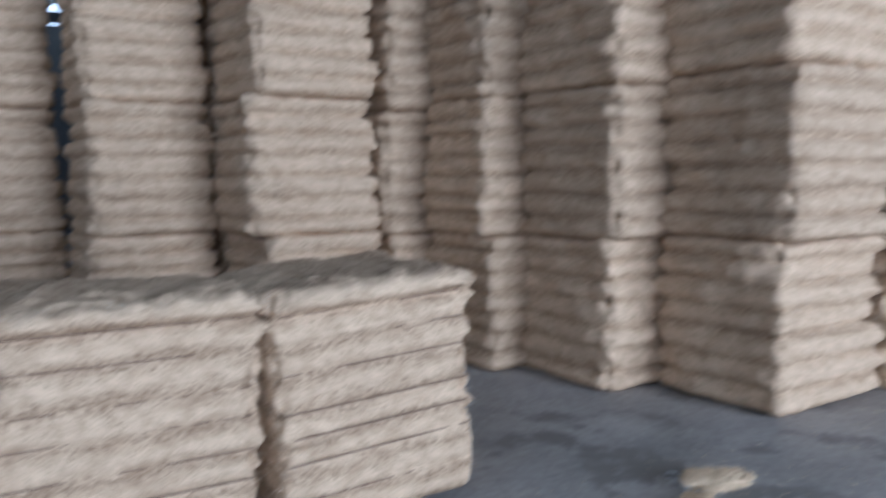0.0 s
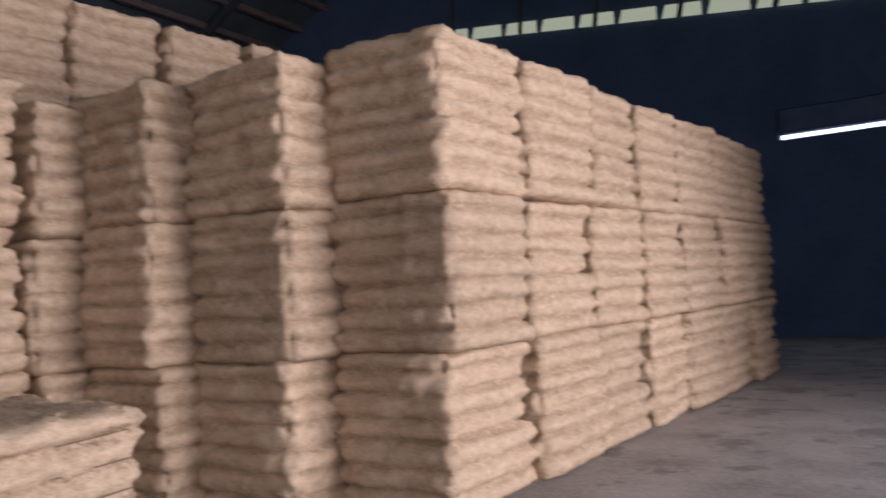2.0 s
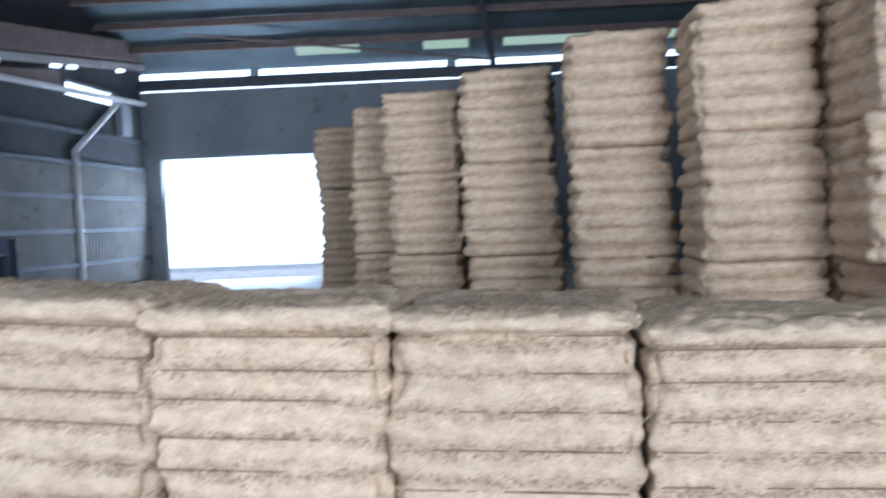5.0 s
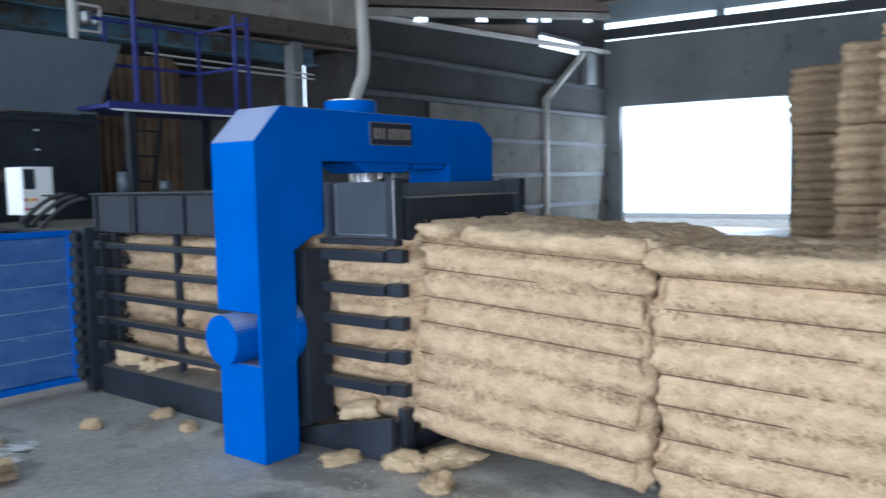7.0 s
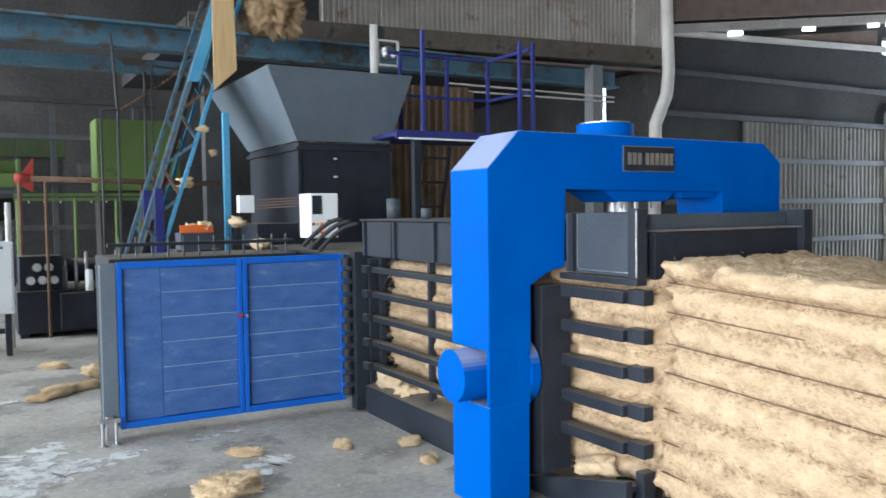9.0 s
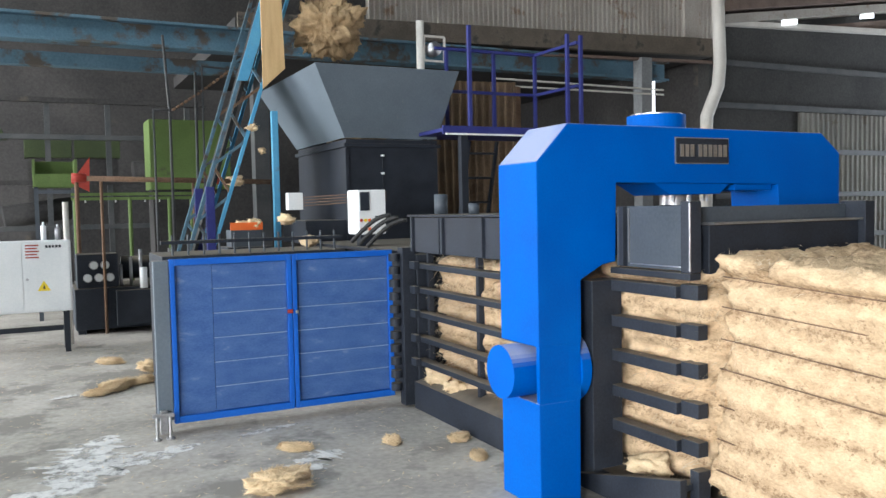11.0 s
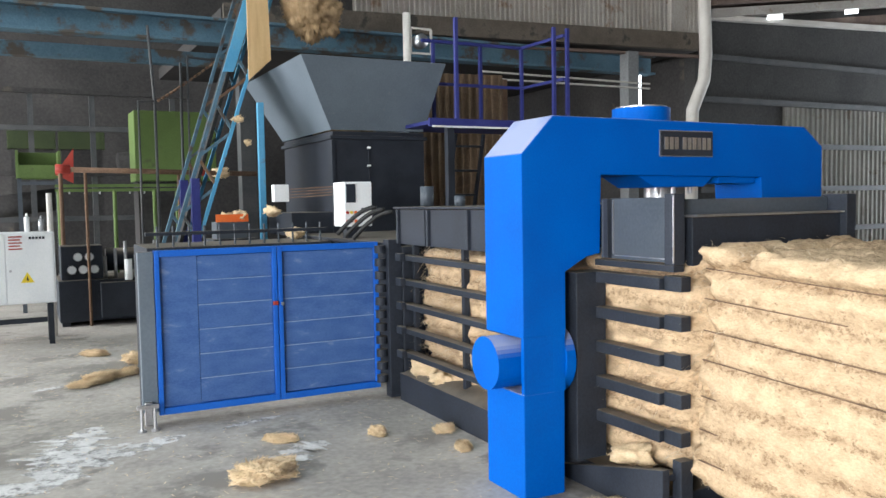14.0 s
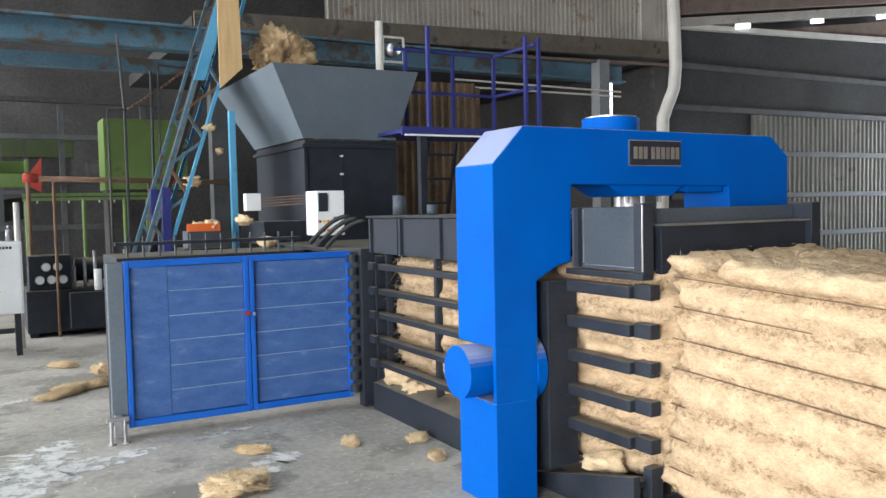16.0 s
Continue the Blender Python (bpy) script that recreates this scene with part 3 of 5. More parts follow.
            bm.faces.new((a[i], a[j], b[j], b[i]))
    for ring, z, flip in ((rings[-1], h, False), (rings[0], 0.0, True)):
        grid = {}
        for i in range(n):
            u, v = per[i]
            grid[(round((u + 1) * nx / 2), round((v + 1) * nx / 2))] = ring[i]
        for i in range(1, nx):
            for j in range(1, nx):
                grid[(i, j)] = bm.verts.new(shape(-1 + 2 * i / nx, -1 + 2 * j / nx, z))
        for i in range(nx):
            for j in range(nx):
                q = [grid[(i, j)], grid[(i + 1, j)], grid[(i + 1, j + 1)], grid[(i, j + 1)]]
                bm.faces.new(q[::-1] if flip else q)
    for f in bm.faces:
        f.smooth = True
    me = bpy.data.meshes.new(name)
    bm.to_mesh(me)
    bm.free()
    me.materials.append(material or FIBRE)
    return me, cuts


def fuzz_mesh(name, seed, w, d, h, count, long=0.07):
    """Loose fibres standing off the sides and the top edges of a bale."""
    rnd = random.Random(seed)
    verts, faces = [], []
    for _ in range(count):
        t = rnd.random()
        z = rnd.uniform(0.02, h)
        if t < 0.42:
            p, o = Vector((-w / 2, rnd.uniform(-d / 2, d / 2), z)), Vector((-1, 0, 0))
        elif t < 0.62:
            p, o = Vector((rnd.uniform(-w / 2, w / 2), d / 2, z)), Vector((0, 1, 0))
        elif t < 0.74:
            p, o = Vector((rnd.uniform(-w / 2, w / 2), -d / 2, z)), Vector((0, -1, 0))
        elif t < 0.9:
            p, o = Vector((-w / 2 + rnd.uniform(0, 0.1), rnd.uniform(-d / 2, d / 2), h - 0.02)), Vector((-0.5, 0, 0.8))
        else:
            p, o = Vector((rnd.uniform(-w / 2, w / 2), rnd.uniform(-d / 2, d / 2), h - 0.01)), Vector((0, 0, 0.6))
        p -= o * 0.03
        way = Vector((rnd.gauss(0, 1), rnd.gauss(0, 1), rnd.gauss(-0.2, 0.8))).normalized() * 0.75 + o * 0.75
        ln = rnd.uniform(0.4, 1.3) * long
        bend = Vector((rnd.gauss(0, 1), rnd.gauss(0, 1), rnd.gauss(-0.5, 1))) * 0.3 * ln
        side = way.cross(Vector((rnd.gauss(0, 1), rnd.gauss(0, 1), rnd.gauss(0, 1)))).normalized() * rnd.uniform(0.0007, 0.0018)
        m, e = p + way * ln * 0.5 + bend * 0.5, p + way * ln + bend - Vector((0, 0, 0.25 * ln))
        k = len(verts)
        verts += [p - side, p + side, m + side, m - side, e]
        faces += [(k, k + 1, k + 2, k + 3), (k + 3, k + 2, k + 4)]
    me = bpy.data.meshes.new(name)
    me.from_pydata([tuple(v) for v in verts], [], faces)
    me.materials.append(STRAND)
    return me


BALE_W, BALE_H = 1.06, 1.13
VARIANTS = []
for i in range(6):
    me, cuts = bale_mesh("bale", 11 + i, BALE_W + 0.04 * (i % 2), 1.12, BALE_H + 0.03, 7, 28, 7, 0.02, 1.0)
    VARIANTS.append((me, fuzz_mesh("loose_fibre", 50 + i, BALE_W, 1.12, BALE_H, 1300, 0.035)))


def bale(x0, yc, z, k, turn=0.0, group="stacked coir bales", label="", depth=1.0, wide=1.0, shift=0.0, high=1.0):
    """A stacked bale, its lit face at x0, centred on yc."""
    me, fz = VARIANTS[k % 6]
    ob = thing("fibre_bale", (x0 + BALE_W / 2, yc, z), label or "strapped bale of tan coconut fibre in a tall stack", "bale", group)
    ob.matrix_basis = pose(x0 + BALE_W / 2 + shift, yc, z, 0, 0, turn) @ Matrix.Diagonal((depth, wide, high, 1))
    for nm, m in (("body", me), ("loose_fibre", fz)):
        o = new(nm, m)
        o.parent = ob
    return ob


rng = random.Random(5)


def stack(x0, y0, y1, high, k0=0, top=None, depth=1.0):
    hgt = (top or high * BALE_H) / high
    for j in range(high):
        bale(x0, (y0 + y1) / 2 + rng.uniform(-0.035, 0.035), j * hgt, k0 + j * 5 + int(abs(x0 * 7 + y0 * 3)), rng.uniform(-2.0, 2.0),
             "stacked coir bales", depth=depth, wide=abs(y1 - y0) / 1.19 * rng.uniform(0.97, 1.04), shift=rng.uniform(-0.05, 0.05) - (1 - depth) * BALE_W / 2, high=hgt / BALE_H)


# the long wall of bales, three high
ys = [-4.97, -6.2, -7.43, -8.6, -9.75, -11.1, -12.5, -13.9]
for a, b in zip(ys, ys[1:]):
    stack(2.82, a, b, 3, int(-a * 3), top=3.44)
# columns set back beside it
stack(3.88, -4.45, -5.55, 3, 2, top=3.36)
stack(4.98, -4.13, -5.25, 3, 7, top=3.33, depth=0.85)
stack(5.83, -2.54, -3.68, 3, 1)
stack(5.86, -3.72, -4.66, 3, 4, top=3.25)
for i in range(5):
    stack(6.95, -2.56 - 1.1 * i, -3.64 - 1.1 * i, 4, 3 + i, top=4.62)
stack(6.8, -1.40, -2.52, 3, 9)
stack(7.75, -0.38, -1.40, 3, 5)
stack(9.4, 0.88, -0.3, 3, 8)
stack(10.7, 2.08, 1.02, 3, 6)
stack(11.95, 2.9, 1.9, 3, 10)
stack(14.3, 4.15, 3.1, 3, 12)

# the row of fresh bales pushed out of the press, end to end
ROW = ((3.13, 1.70, 1.35, 0.135, 2.9), (1.69, 0.60, 1.265, 0.075, 1.4), (0.57, -0.48, 1.21, 0.02, 1.2), (-0.52, -1.58, 1.145, 0.0, 0.3), (-1.66, -2.70, 1.15, 0.03, -3.0))
for i, (ya, yb, top, low, tilt) in enumerate(ROW):
    ln = ya - yb
    me, cuts = bale_mesh("bale_body", 80 + i, 1.0, ln, top - low, 8, 48, 9, 0.016, 0.22, 0.012, 0.026, FRESH, 0.44 if i == 0 else None)
    ob = thing("fibre_bale", (2.9 + 0.5, (ya + yb) / 2, low), "fresh tan coconut-fibre bale in the row leaving the press", "bale", "row of fresh bales")
    o = new("body", me)
    o.parent = ob
    f = new("loose_fibre", fuzz_mesh("loose_fibre", 300 + i, 1.0, ln, top - low, int(2400 * ln), 0.03))
    f.parent = ob
    for c in cuts[1:-1]:
        bm = B()
        beam(bm, (-0.492, -ln / 2 + 0.05, c), (-0.492, ln / 2 - 0.05, c), 0.005, 0.005)
        s = new("strap", bpy.data.meshes.new("strap"))
        bm.to_mesh(s.data)
        bm.free()
        s.data.materials.append(RUST)
        s.parent = ob
    ob.matrix_basis = pose(2.9 + 0.5, (ya + yb) / 2, low, tilt, 0, 0)

# ---- baling press ----
press = thing("baling_press", (3.4, 4.6, 0), "horizontal baling press with blue yoke frame and black ribbed chamber", "baling press")
# blue yoke round the outlet
PYF, PYB = 3.717, 4.10
outline = [(2.31, 0), (2.57, 0), (2.585, 1.21), (2.73, 1.285), (2.82, 1.30), (2.83, 1.73), (4.07, 1.715), (4.10, 1.30), (4.36, 1.2), (4.37, 0), (4.63, 0), (4.63, 1.91), (4.46, 2.035), (2.51, 2.045), (2.31, 1.84)]
# the yoke's near leg is notched for the cross pin, so it is drawn in pieces
yoke = part("yoke", prism(B(), [(2.31, 0.87)] + [(2.585, 0.87)] + outline[2:], "y", PYF, PYB, 0.006), BLUE, press, "glossy blue welded yoke frame")
part("near_leg", prism(B(), [(2.31, 0.0), (2.57, 0.0), (2.575, 0.57), (2.31, 0.57)], "y", PYF + 0.001, PYB - 0.001, 0.006), BLUE, press, "glossy blue yoke leg")
part("leg_web", box(B(), 2.50, 2.578, PYF + 0.001, PYB - 0.001, 0.565, 0.875), BLUE, press, "glossy blue yoke leg")
part("notch_plate", box(B(), 2.315, 2.5, PYF + 0.002, PYF + 0.03, 0.565, 0.875), BLUE, press)
pin = part("cross_pin", rod(B(), (2.2, 3.93, 0.72), (2.66, 3.93, 0.72), 0.145, 40), BLUE, press, "blue round end of the cross cylinder")
part("pin_flange", rod(B(), (2.58, 3.9, 0.72), (2.64, 3.9, 0.72), 0.2, 40), BLUE, press)
cap = part("cylinder_cap", rod(B(), (3.29, 3.92, 2.04), (3.29, 3.92, 2.125), 0.17, 40), BLUE, press)
part("cap_rim", rod(B(), (3.29, 3.92, 2.125), (3.29, 3.92, 2.135), 0.15, 40), STEEL, cap)
part("cylinder_seat", prism(B(), [(3.10, 1.735), (3.24, 1.66), (3.62, 1.66), (3.72, 1.735)], "y", PYF + 0.03, PYB - 0.03, 0.004), BLUE, press)
part("ram_rod", rod(B(), (3.43, 3.92, 1.60), (3.43, 3.92, 1.67), 0.09, 32), STEEL, press, "bright steel ram rod end")
for dx in (-0.13, 0.0, 0.13):
    part("bolt", rod(B(), (3.43 + dx, 3.80, 1.62), (3.43 + dx, 3.80, 1.665), 0.014, 6), STEEL, press)
part("under_pad", box(B(), 3.74, 4.05, PYF + 0.03, PYB - 0.03, 1.68, 1.73, 0.004), BLUE, press)
plate = part("name_plate", box(B(), 3.25, 3.65, PYF - 0.012, PYF - 0.002, 1.84, 1.98, 0.003), BLACK, press, "black name plate with raised pale letters")
part("plate_edge", box(B(), 3.245, 3.655, PYF - 0.006, PYF - 0.001, 1.835, 1.985), STEEL, plate)
x = 3.275
for k in range(9):
    if k == 3:
        x += 0.022
    bm = box(B(), x, x + 0.026, PYF - 0.017, PYF - 0.011, 1.875, 1.945)
    part("letter_bar", bm, STEEL, plate)
    x += 0.0385
# black outlet frame
RAILS = (1.15, 0.955, 0.765, 0.57, 0.38)
part("outlet_side_plate", box(B(), 2.83, 2.87, 3.196, 3.72, 1.275, 1.60, 0.004), DARK_GREY, press, "dark grey steel cover plate")
part("plate_rib", box(B(), 2.80, 2.84, 3.63, 3.665, 1.28, 1.6, 0.003), BLACK, press)
part("outlet_post", box(B(), 2.80, 2.87, 3.125, 3.195, 1.27, 1.62, 0.004), BLACK, press)
part("worn_edge", box(B(), 2.822, 2.829, 3.61, 3.616, 1.30, 1.59), STEEL, press, "thin bright worn edge of the cover plate")
part("worn_edge", box(B(), 2.822, 2.829, 3.20, 3.60, 1.292, 1.298), STEEL, press, "thin bright worn edge of the cover plate")
part("worn_edge", box(B(), 2.793, 2.799, 3.123, 3.129, 1.28, 1.61), STEEL, press, "thin bright worn edge of the post")
part("plate_foot", box(B(), 2.80, 2.87, 3.13, 3.74, 1.235, 1.268, 0.003), BLACK, press)
part("outlet_head", box(B(), 2.925, 4.02, 3.13, 3.2, 1.26, 1.50, 0.004), BLACK, press, "black steel head beam over the outlet")
part("head_flange", box(B(), 2.925, 4.02, 3.10, 3.205, 1.502, 1.512, 0.002), STEEL, press, "bright worn edge of the head beam")
part("head_web", box(B(), 2.925, 4.02, 3.21, 3.24, 1.26, 1.59, 0.003), DARK_GREY, press)
part("head_end", box(B(), 4.022, 4.10, 3.09, 3.25, 1.24, 1.605, 0.004), BLACK, press)
part("outlet_roof", box(B(), 2.9, 4.05, 3.245, 3.72, 1.5, 1.56), BLACK, press)
part("outlet_sill", box(B(), 2.81, 4.2, 3.17, 4.4, 0.0, 0.11, 0.006), BLACK, press)
part("sill_skirt", prism(B(), [(3.12, 0.01), (4.0, 0.0), (4.0, 0.06), (3.55, 0.17), (3.12, 0.27)], "x", 2.72, 2.765, 0.003), BLACK, press)
part("pan_floor", prism(B(), [(3.14, 0.20), (3.95, 0.03), (3.95, 0.06), (3.14, 0.23)], "x", 2.766, 2.9), BLACK, press, "black steel pan with fibre dust")
part("toe_post", box(B(), 2.82, 2.9, 3.10, 3.16, 0.02, 0.3, 0.004), BLACK, press)
part("outlet_jamb", box(B(), 2.66, 2.86, 3.72, 3.86, 0.16, 1.2, 0.004), BLACK, press)
for z in (q + 0.028 for q in RAILS):
    r = part("outlet_rail", box(B(), 2.79, 2.875, 3.22, 3.82, z - 0.038, z + 0.024, 0.006), BLACK, press, "black steel guide rail dusted with fibre")
    part("rail_end", box(B(), 2.82, 2.885, 3.10, 3.219, z - 0.04, z + 0.035, 0.004), BLACK, r)
# pressed fibre behind the rails
me, _ = bale_mesh("charge", 140, 0.95, 0.9, 1.16, 7, 22, 6, 0.04, material=FRESH)
o = new("fibre_charge", me)
tagged(o, "tan coconut fibre pressed inside the outlet channel", "bale")
o.matrix_basis = Matrix.Translation((3.42, 3.56, 0.165))
f = new("loose_fibre", fuzz_mesh("loose_fibre", 340, 0.95, 0.9, 1.1, 2500, 0.09))
f.parent = o
# chamber body upstream of the yoke
BX = 2.67
part("chamber_top", box(B(), BX, 4.2, 4.11, 6.08, 1.265, 1.54, 0.005), BLACK, press, "dark grey steel chamber top")
part("top_flange", box(B(), BX - 0.03, 4.25, 4.11, 6.10, 1.545, 1.56, 0.002), BLACK, press)
for y in (6.03, 5.55, 5.5, 4.9):
    part("top_rib", box(B(), BX - 0.025, BX + 0.01, y, y + 0.03, 1.27, 1.54, 0.003), BLACK, press)
part("rod_guard", rod(B(), (BX + 0.25, 6.05, 1.56), (BX + 0.25, 6.05, 1.72), 0.055, 20), DARK_GREY, press, smooth=True)
part("small_guard", rod(B(), (BX + 0.25, 5.5, 1.56), (BX + 0.25, 5.5, 1.64), 0.04, 16), DARK_GREY, press, smooth=True)
part("chamber_base", box(B(), BX, 4.2, 4.11, 6.1, 0.0, 0.22, 0.006), BLACK, press)
part("chamber_bed", prism(B(), [(BX, 0.225), (BX + 0.3, 0.33), (BX + 0.3, 0.225)], "y", 4.11, 6.05), BLACK, press)
for z in (q + 0.014 for q in RAILS):
    r = part("chamber_rail", box(B(), BX, BX + 0.09, 4.11, 6.06, z - 0.028, z + 0.014, 0.005), BLACK, press, "black steel guide rail dusted with fibre")
    part("rail_lug", box(B(), BX - 0.045, BX - 0.002, 5.95, 6.05, z - 0.03, z + 0.03, 0.004), BLACK, r)
for y in (5.98, 5.17, 4.4):
    part("chamber_post", box(B(), BX + 0.092, BX + 0.14, y, y + 0.04, 0.2, 1.27, 0.004), BLACK, press)
for i, (y0, y1) in enumerate(((4.12, 5.1), (5.1, 6.04))):
    me, _ = bale_mesh("charge", 150 + i, 0.95, y1 - y0, 1.02, 6, 22, 6, 0.045, material=FRESH)
    o = tagged(new("fibre_charge", me), "tan coconut fibre pressed inside the ribbed chamber", "bale")
    o.matrix_basis = Matrix.Translation((BX + 0.16 + 0.5, (y0 + y1) / 2, 0.225))
    f = new("loose_fibre", fuzz_mesh("loose_fibre", 350 + i, 0.98, y1 - y0, 1.0, 2200, 0.08))
    f.parent = o
# ram housing and hinge column behind the gate
part("ram_housing", box(B(), 2.72, 4.1, 6.11, 8.65, 0.1, 1.24, 0.008), BLACK, press)
part("housing_deck", box(B(), 2.60, 4.15, 6.2, 8.7, 1.245, 1.27), BLACK, press)
hinge = part("hinge_post", box(B(), 2.60, 2.715, 6.12, 6.22, 0.02, 1.3, 0.005), BLACK, press)
for k in range(11):
    part("hinge_knuckle", rod(B(), (2.56, 6.2, 0.14 + 0.105 * k), (2.56, 6.2, 0.2 + 0.105 * k), 0.045, 14), BLACK, hinge)
for k in range(3):
    path = [(2.70 - 0.25 * i / 8 - 0.05 * k, 6.25 + 0.25 * i / 8 + 0.05 * k, 1.3 + 0.22 * math.sin(math.pi * (0.5 + 0.5 * i / 8)) + 0.02 * k) for i in range(9)]
    bm = tube(B(), path, 0.018, 10)
    part("hose", bm, RUBBER, press, smooth=True)
# low rail with pins on the deck behind the gate
rail = thing("pin_rail", (1.5, 7.6, 0), "black steel rail with upright pins behind the gate", "rail")
part("rail_bar", box(B(), 0.95, 2.6, 7.55, 7.62, 1.34, 1.37, 0.003), BLACK, rail)
part("rail_body", box(B(), 0.95, 2.62, 7.5, 8.4, 0.05, 1.24, 0.006), BLACK, rail)
for k in range(12):
    part("pin", rod(B(), (1.05 + 0.135 * k, 7.585, 1.235), (1.05 + 0.135 * k, 7.585, 1.42), 0.010, 8), DARK_GREY, rail)

# open blue gate of the press
gate = thing("press_gate", (2.56, 6.26, 0), "open blue sheet-steel gate with two ribbed panels", "gate")
GY = 6.235
for x0, x1 in ((0.83, 1.722), (1.728, 2.56)):
    for nm, dims in (("stile", (x0, x0 + 0.035, 0.09, 1.28)), ("stile", (x1 - 0.035, x1, 0.09, 1.28)), ("top_bar", (x0 + 0.035, x1 - 0.035, 1.235, 1.28)), ("bottom_bar", (x0 + 0.035, x1 - 0.035, 0.09, 0.14))):
        part(nm, box(B(), dims[0], dims[1], GY, GY + 0.07, dims[2], dims[3], 0.004), GATE_BLUE, gate)
    xa = x0 + (0.30 if x0 < 1 else 0.035)
    if x0 < 1:
        part("blank_panel", box(B(), x0 + 0.036, xa - 0.002, GY + 0.025, GY + 0.035, 0.141, 1.234), GATE_SHEET, gate, "dusty blue sheet panel")
    for k in range(6):
        z0 = 0.141 + 1.093 / 6 * k
        part("panel", box(B(), xa, x1 - 0.036, GY + 0.028, GY + 0.042, z0 + 0.003, z0 + 0.179, 0.003), GATE_SHEET, gate)
        if k:
            part("seam", box(B(), xa + 0.004, x1 - 0.04, GY + 0.0245, GY + 0.0275, z0 - 0.003, z0 + 0.003), GATE_SEAM, gate)
part("back_frame", box(B(), 0.72, 2.56, GY + 0.075, GY + 0.16, 0.12, 1.27, 0.005), BLACK, gate)
part("edge_plate", box(B(), 0.72, 0.826, GY + 0.01, GY + 0.073, 0.12, 1.27, 0.004), HOPPER_GREY, gate, "worn grey steel edge plate")
part("latch", box(B(), 1.68, 1.72, GY - 0.02, GY - 0.002, 0.83, 0.86, 0.003), RED, gate, "small red latch")
part("padlock", box(B(), 1.745, 1.765, GY - 0.018, GY - 0.002, 0.825, 0.85, 0.003), STEEL, gate)
part("foot_wheel_fork", box(B(), 0.73, 0.78, GY - 0.02, GY + 0.05, 0.03, 0.2, 0.004), STEEL, gate)
for dx in (0.0, 0.09):
    part("prop_leg", rod(B(), (0.70 + dx, GY - 0.05, 0.0), (0.70 + dx, GY - 0.05, 0.17), 0.012, 8), STEEL, gate)
    part("prop_foot", rod(B(), (0.70 + dx, GY - 0.05, 0.0), (0.70 + dx, GY - 0.05, 0.015), 0.03, 12), STEEL, gate)
part("prop_bar", box(B(), 0.67, 0.82, GY - 0.06, GY - 0.04, 0.16, 0.19, 0.003), STEEL, gate)

# control box
ctrl = thing("control_box", (2.73, 7.25, 1.27), "white control box with a screen and coloured push buttons", "control box")
body = part("body", box(B(), 2.63, 2.9, 7.16, 7.45, 1.38, 1.79, 0.008), WHITE, ctrl)
part("stand", box(B(), 2.68, 2.78, 7.25, 7.35, 1.27, 1.379), BLACK, ctrl)
part("screen", box(B(), 2.645, 2.735, 7.148, 7.158, 1.60, 1.77, 0.003), BLACK, body)
for k, m in enumerate((RED, YELLOW, ORANGE, RED, BLACK, ORANGE)):
    part("push_button", rod(B(), (2.655 + 0.04 * (k % 3), 7.15, 1.51 - 0.08 * (k // 3)), (2.655 + 0.04 * (k % 3), 7.165, 1.51 - 0.08 * (k // 3)), 0.014, 12), m, body)
part("label_bar", box(B(), 2.79, 2.87, 7.153, 7.158, 1.535, 1.55), BLACK, body)
sb = thing("terminal_box", (2.95, 8.6, 1.45), "small white terminal box with red cables", "terminal box")
part("body", box(B(), 2.36, 2.52, 8.50, 8.6, 1.62, 1.80, 0.006), WHITE, sb)
for k in range(4):
    part("cable", rod(B(), (2.52, 8.52, 1.66 + 0.03 * k), (3.05, 7.5, 1.70 + 0.025 * k), 0.004, 6), RUST, sb)

# hopper tower
hopper = thing("feed_hopper", (3.6, 9.5, 0), "flared grey steel feed hopper on a black tower", "hopper")
T = [(2.66, 8.41, 3.15), (4.36, 8.41, 3.15), (4.6, 10.8, 3.15), (2.66, 10.8, 3.15)]
L = [(3.06, 8.66, 2.40), (4.18, 8.66, 2.40), (4.3, 10.5, 2.40), (3.06, 10.5, 2.40)]
for i in range(4):
    j = (i + 1) % 4
    bm = B()
    a, b, c, d = Vector(T[i]), Vector(T[j]), Vector(L[j]), Vector(L[i])
    mid = Vector((3.65, 9.6, 2.8))
    nrm = (b - a).cross(d - a).normalized()
    if nrm.dot(mid - a) < 0:
        nrm = -nrm
    v = [bm.verts.new(p) for p in (a, b, c, d)] + [bm.verts.new(p + nrm * 0.02) for p in (a, b, c, d)]
    for q in ((0, 1, 2, 3), (7, 6, 5, 4), (0, 4, 5, 1), (1, 5, 6, 2), (2, 6, 7, 3), (3, 7, 4, 0)):
        bm.faces.new([v[k] for k in q])
    bmesh.ops.recalc_face_normals(bm, faces=bm.faces)
    part("hopper_side", bm, HOPPER_GREY, hopper)
tower = part("tower", box(B(), 3.08, 4.2, 8.68, 10.5, 0.0, 2.39, 0.008), BLACK, hopper, "black steel tower under the hopper")
part("tower_lip", box(B(), 3.04, 4.22, 8.63, 10.52, 2.30, 2.34, 0.004), BLACK, hopper)
part("corner_rib", box(B(), 3.06, 3.10, 8.655, 8.678, 0.0, 2.29, 0.003), BLACK, hopper)
part("wiring", rod(B(), (3.5, 8.66, 1.5), (3.5, 8.66, 2.2), 0.005, 6), BLACK, hopper)
for z in (1.75, 2.0, 2.2):
    part("wire_clip", box(B(), 3.485, 3.515, 8.64, 8.678, z, z + 0.02), WHITE, hopper)
part("tower_shelf", box(B(), 2.6, 3.07, 8.69, 9.6, 1.25, 1.5, 0.006), BLACK, hopper)

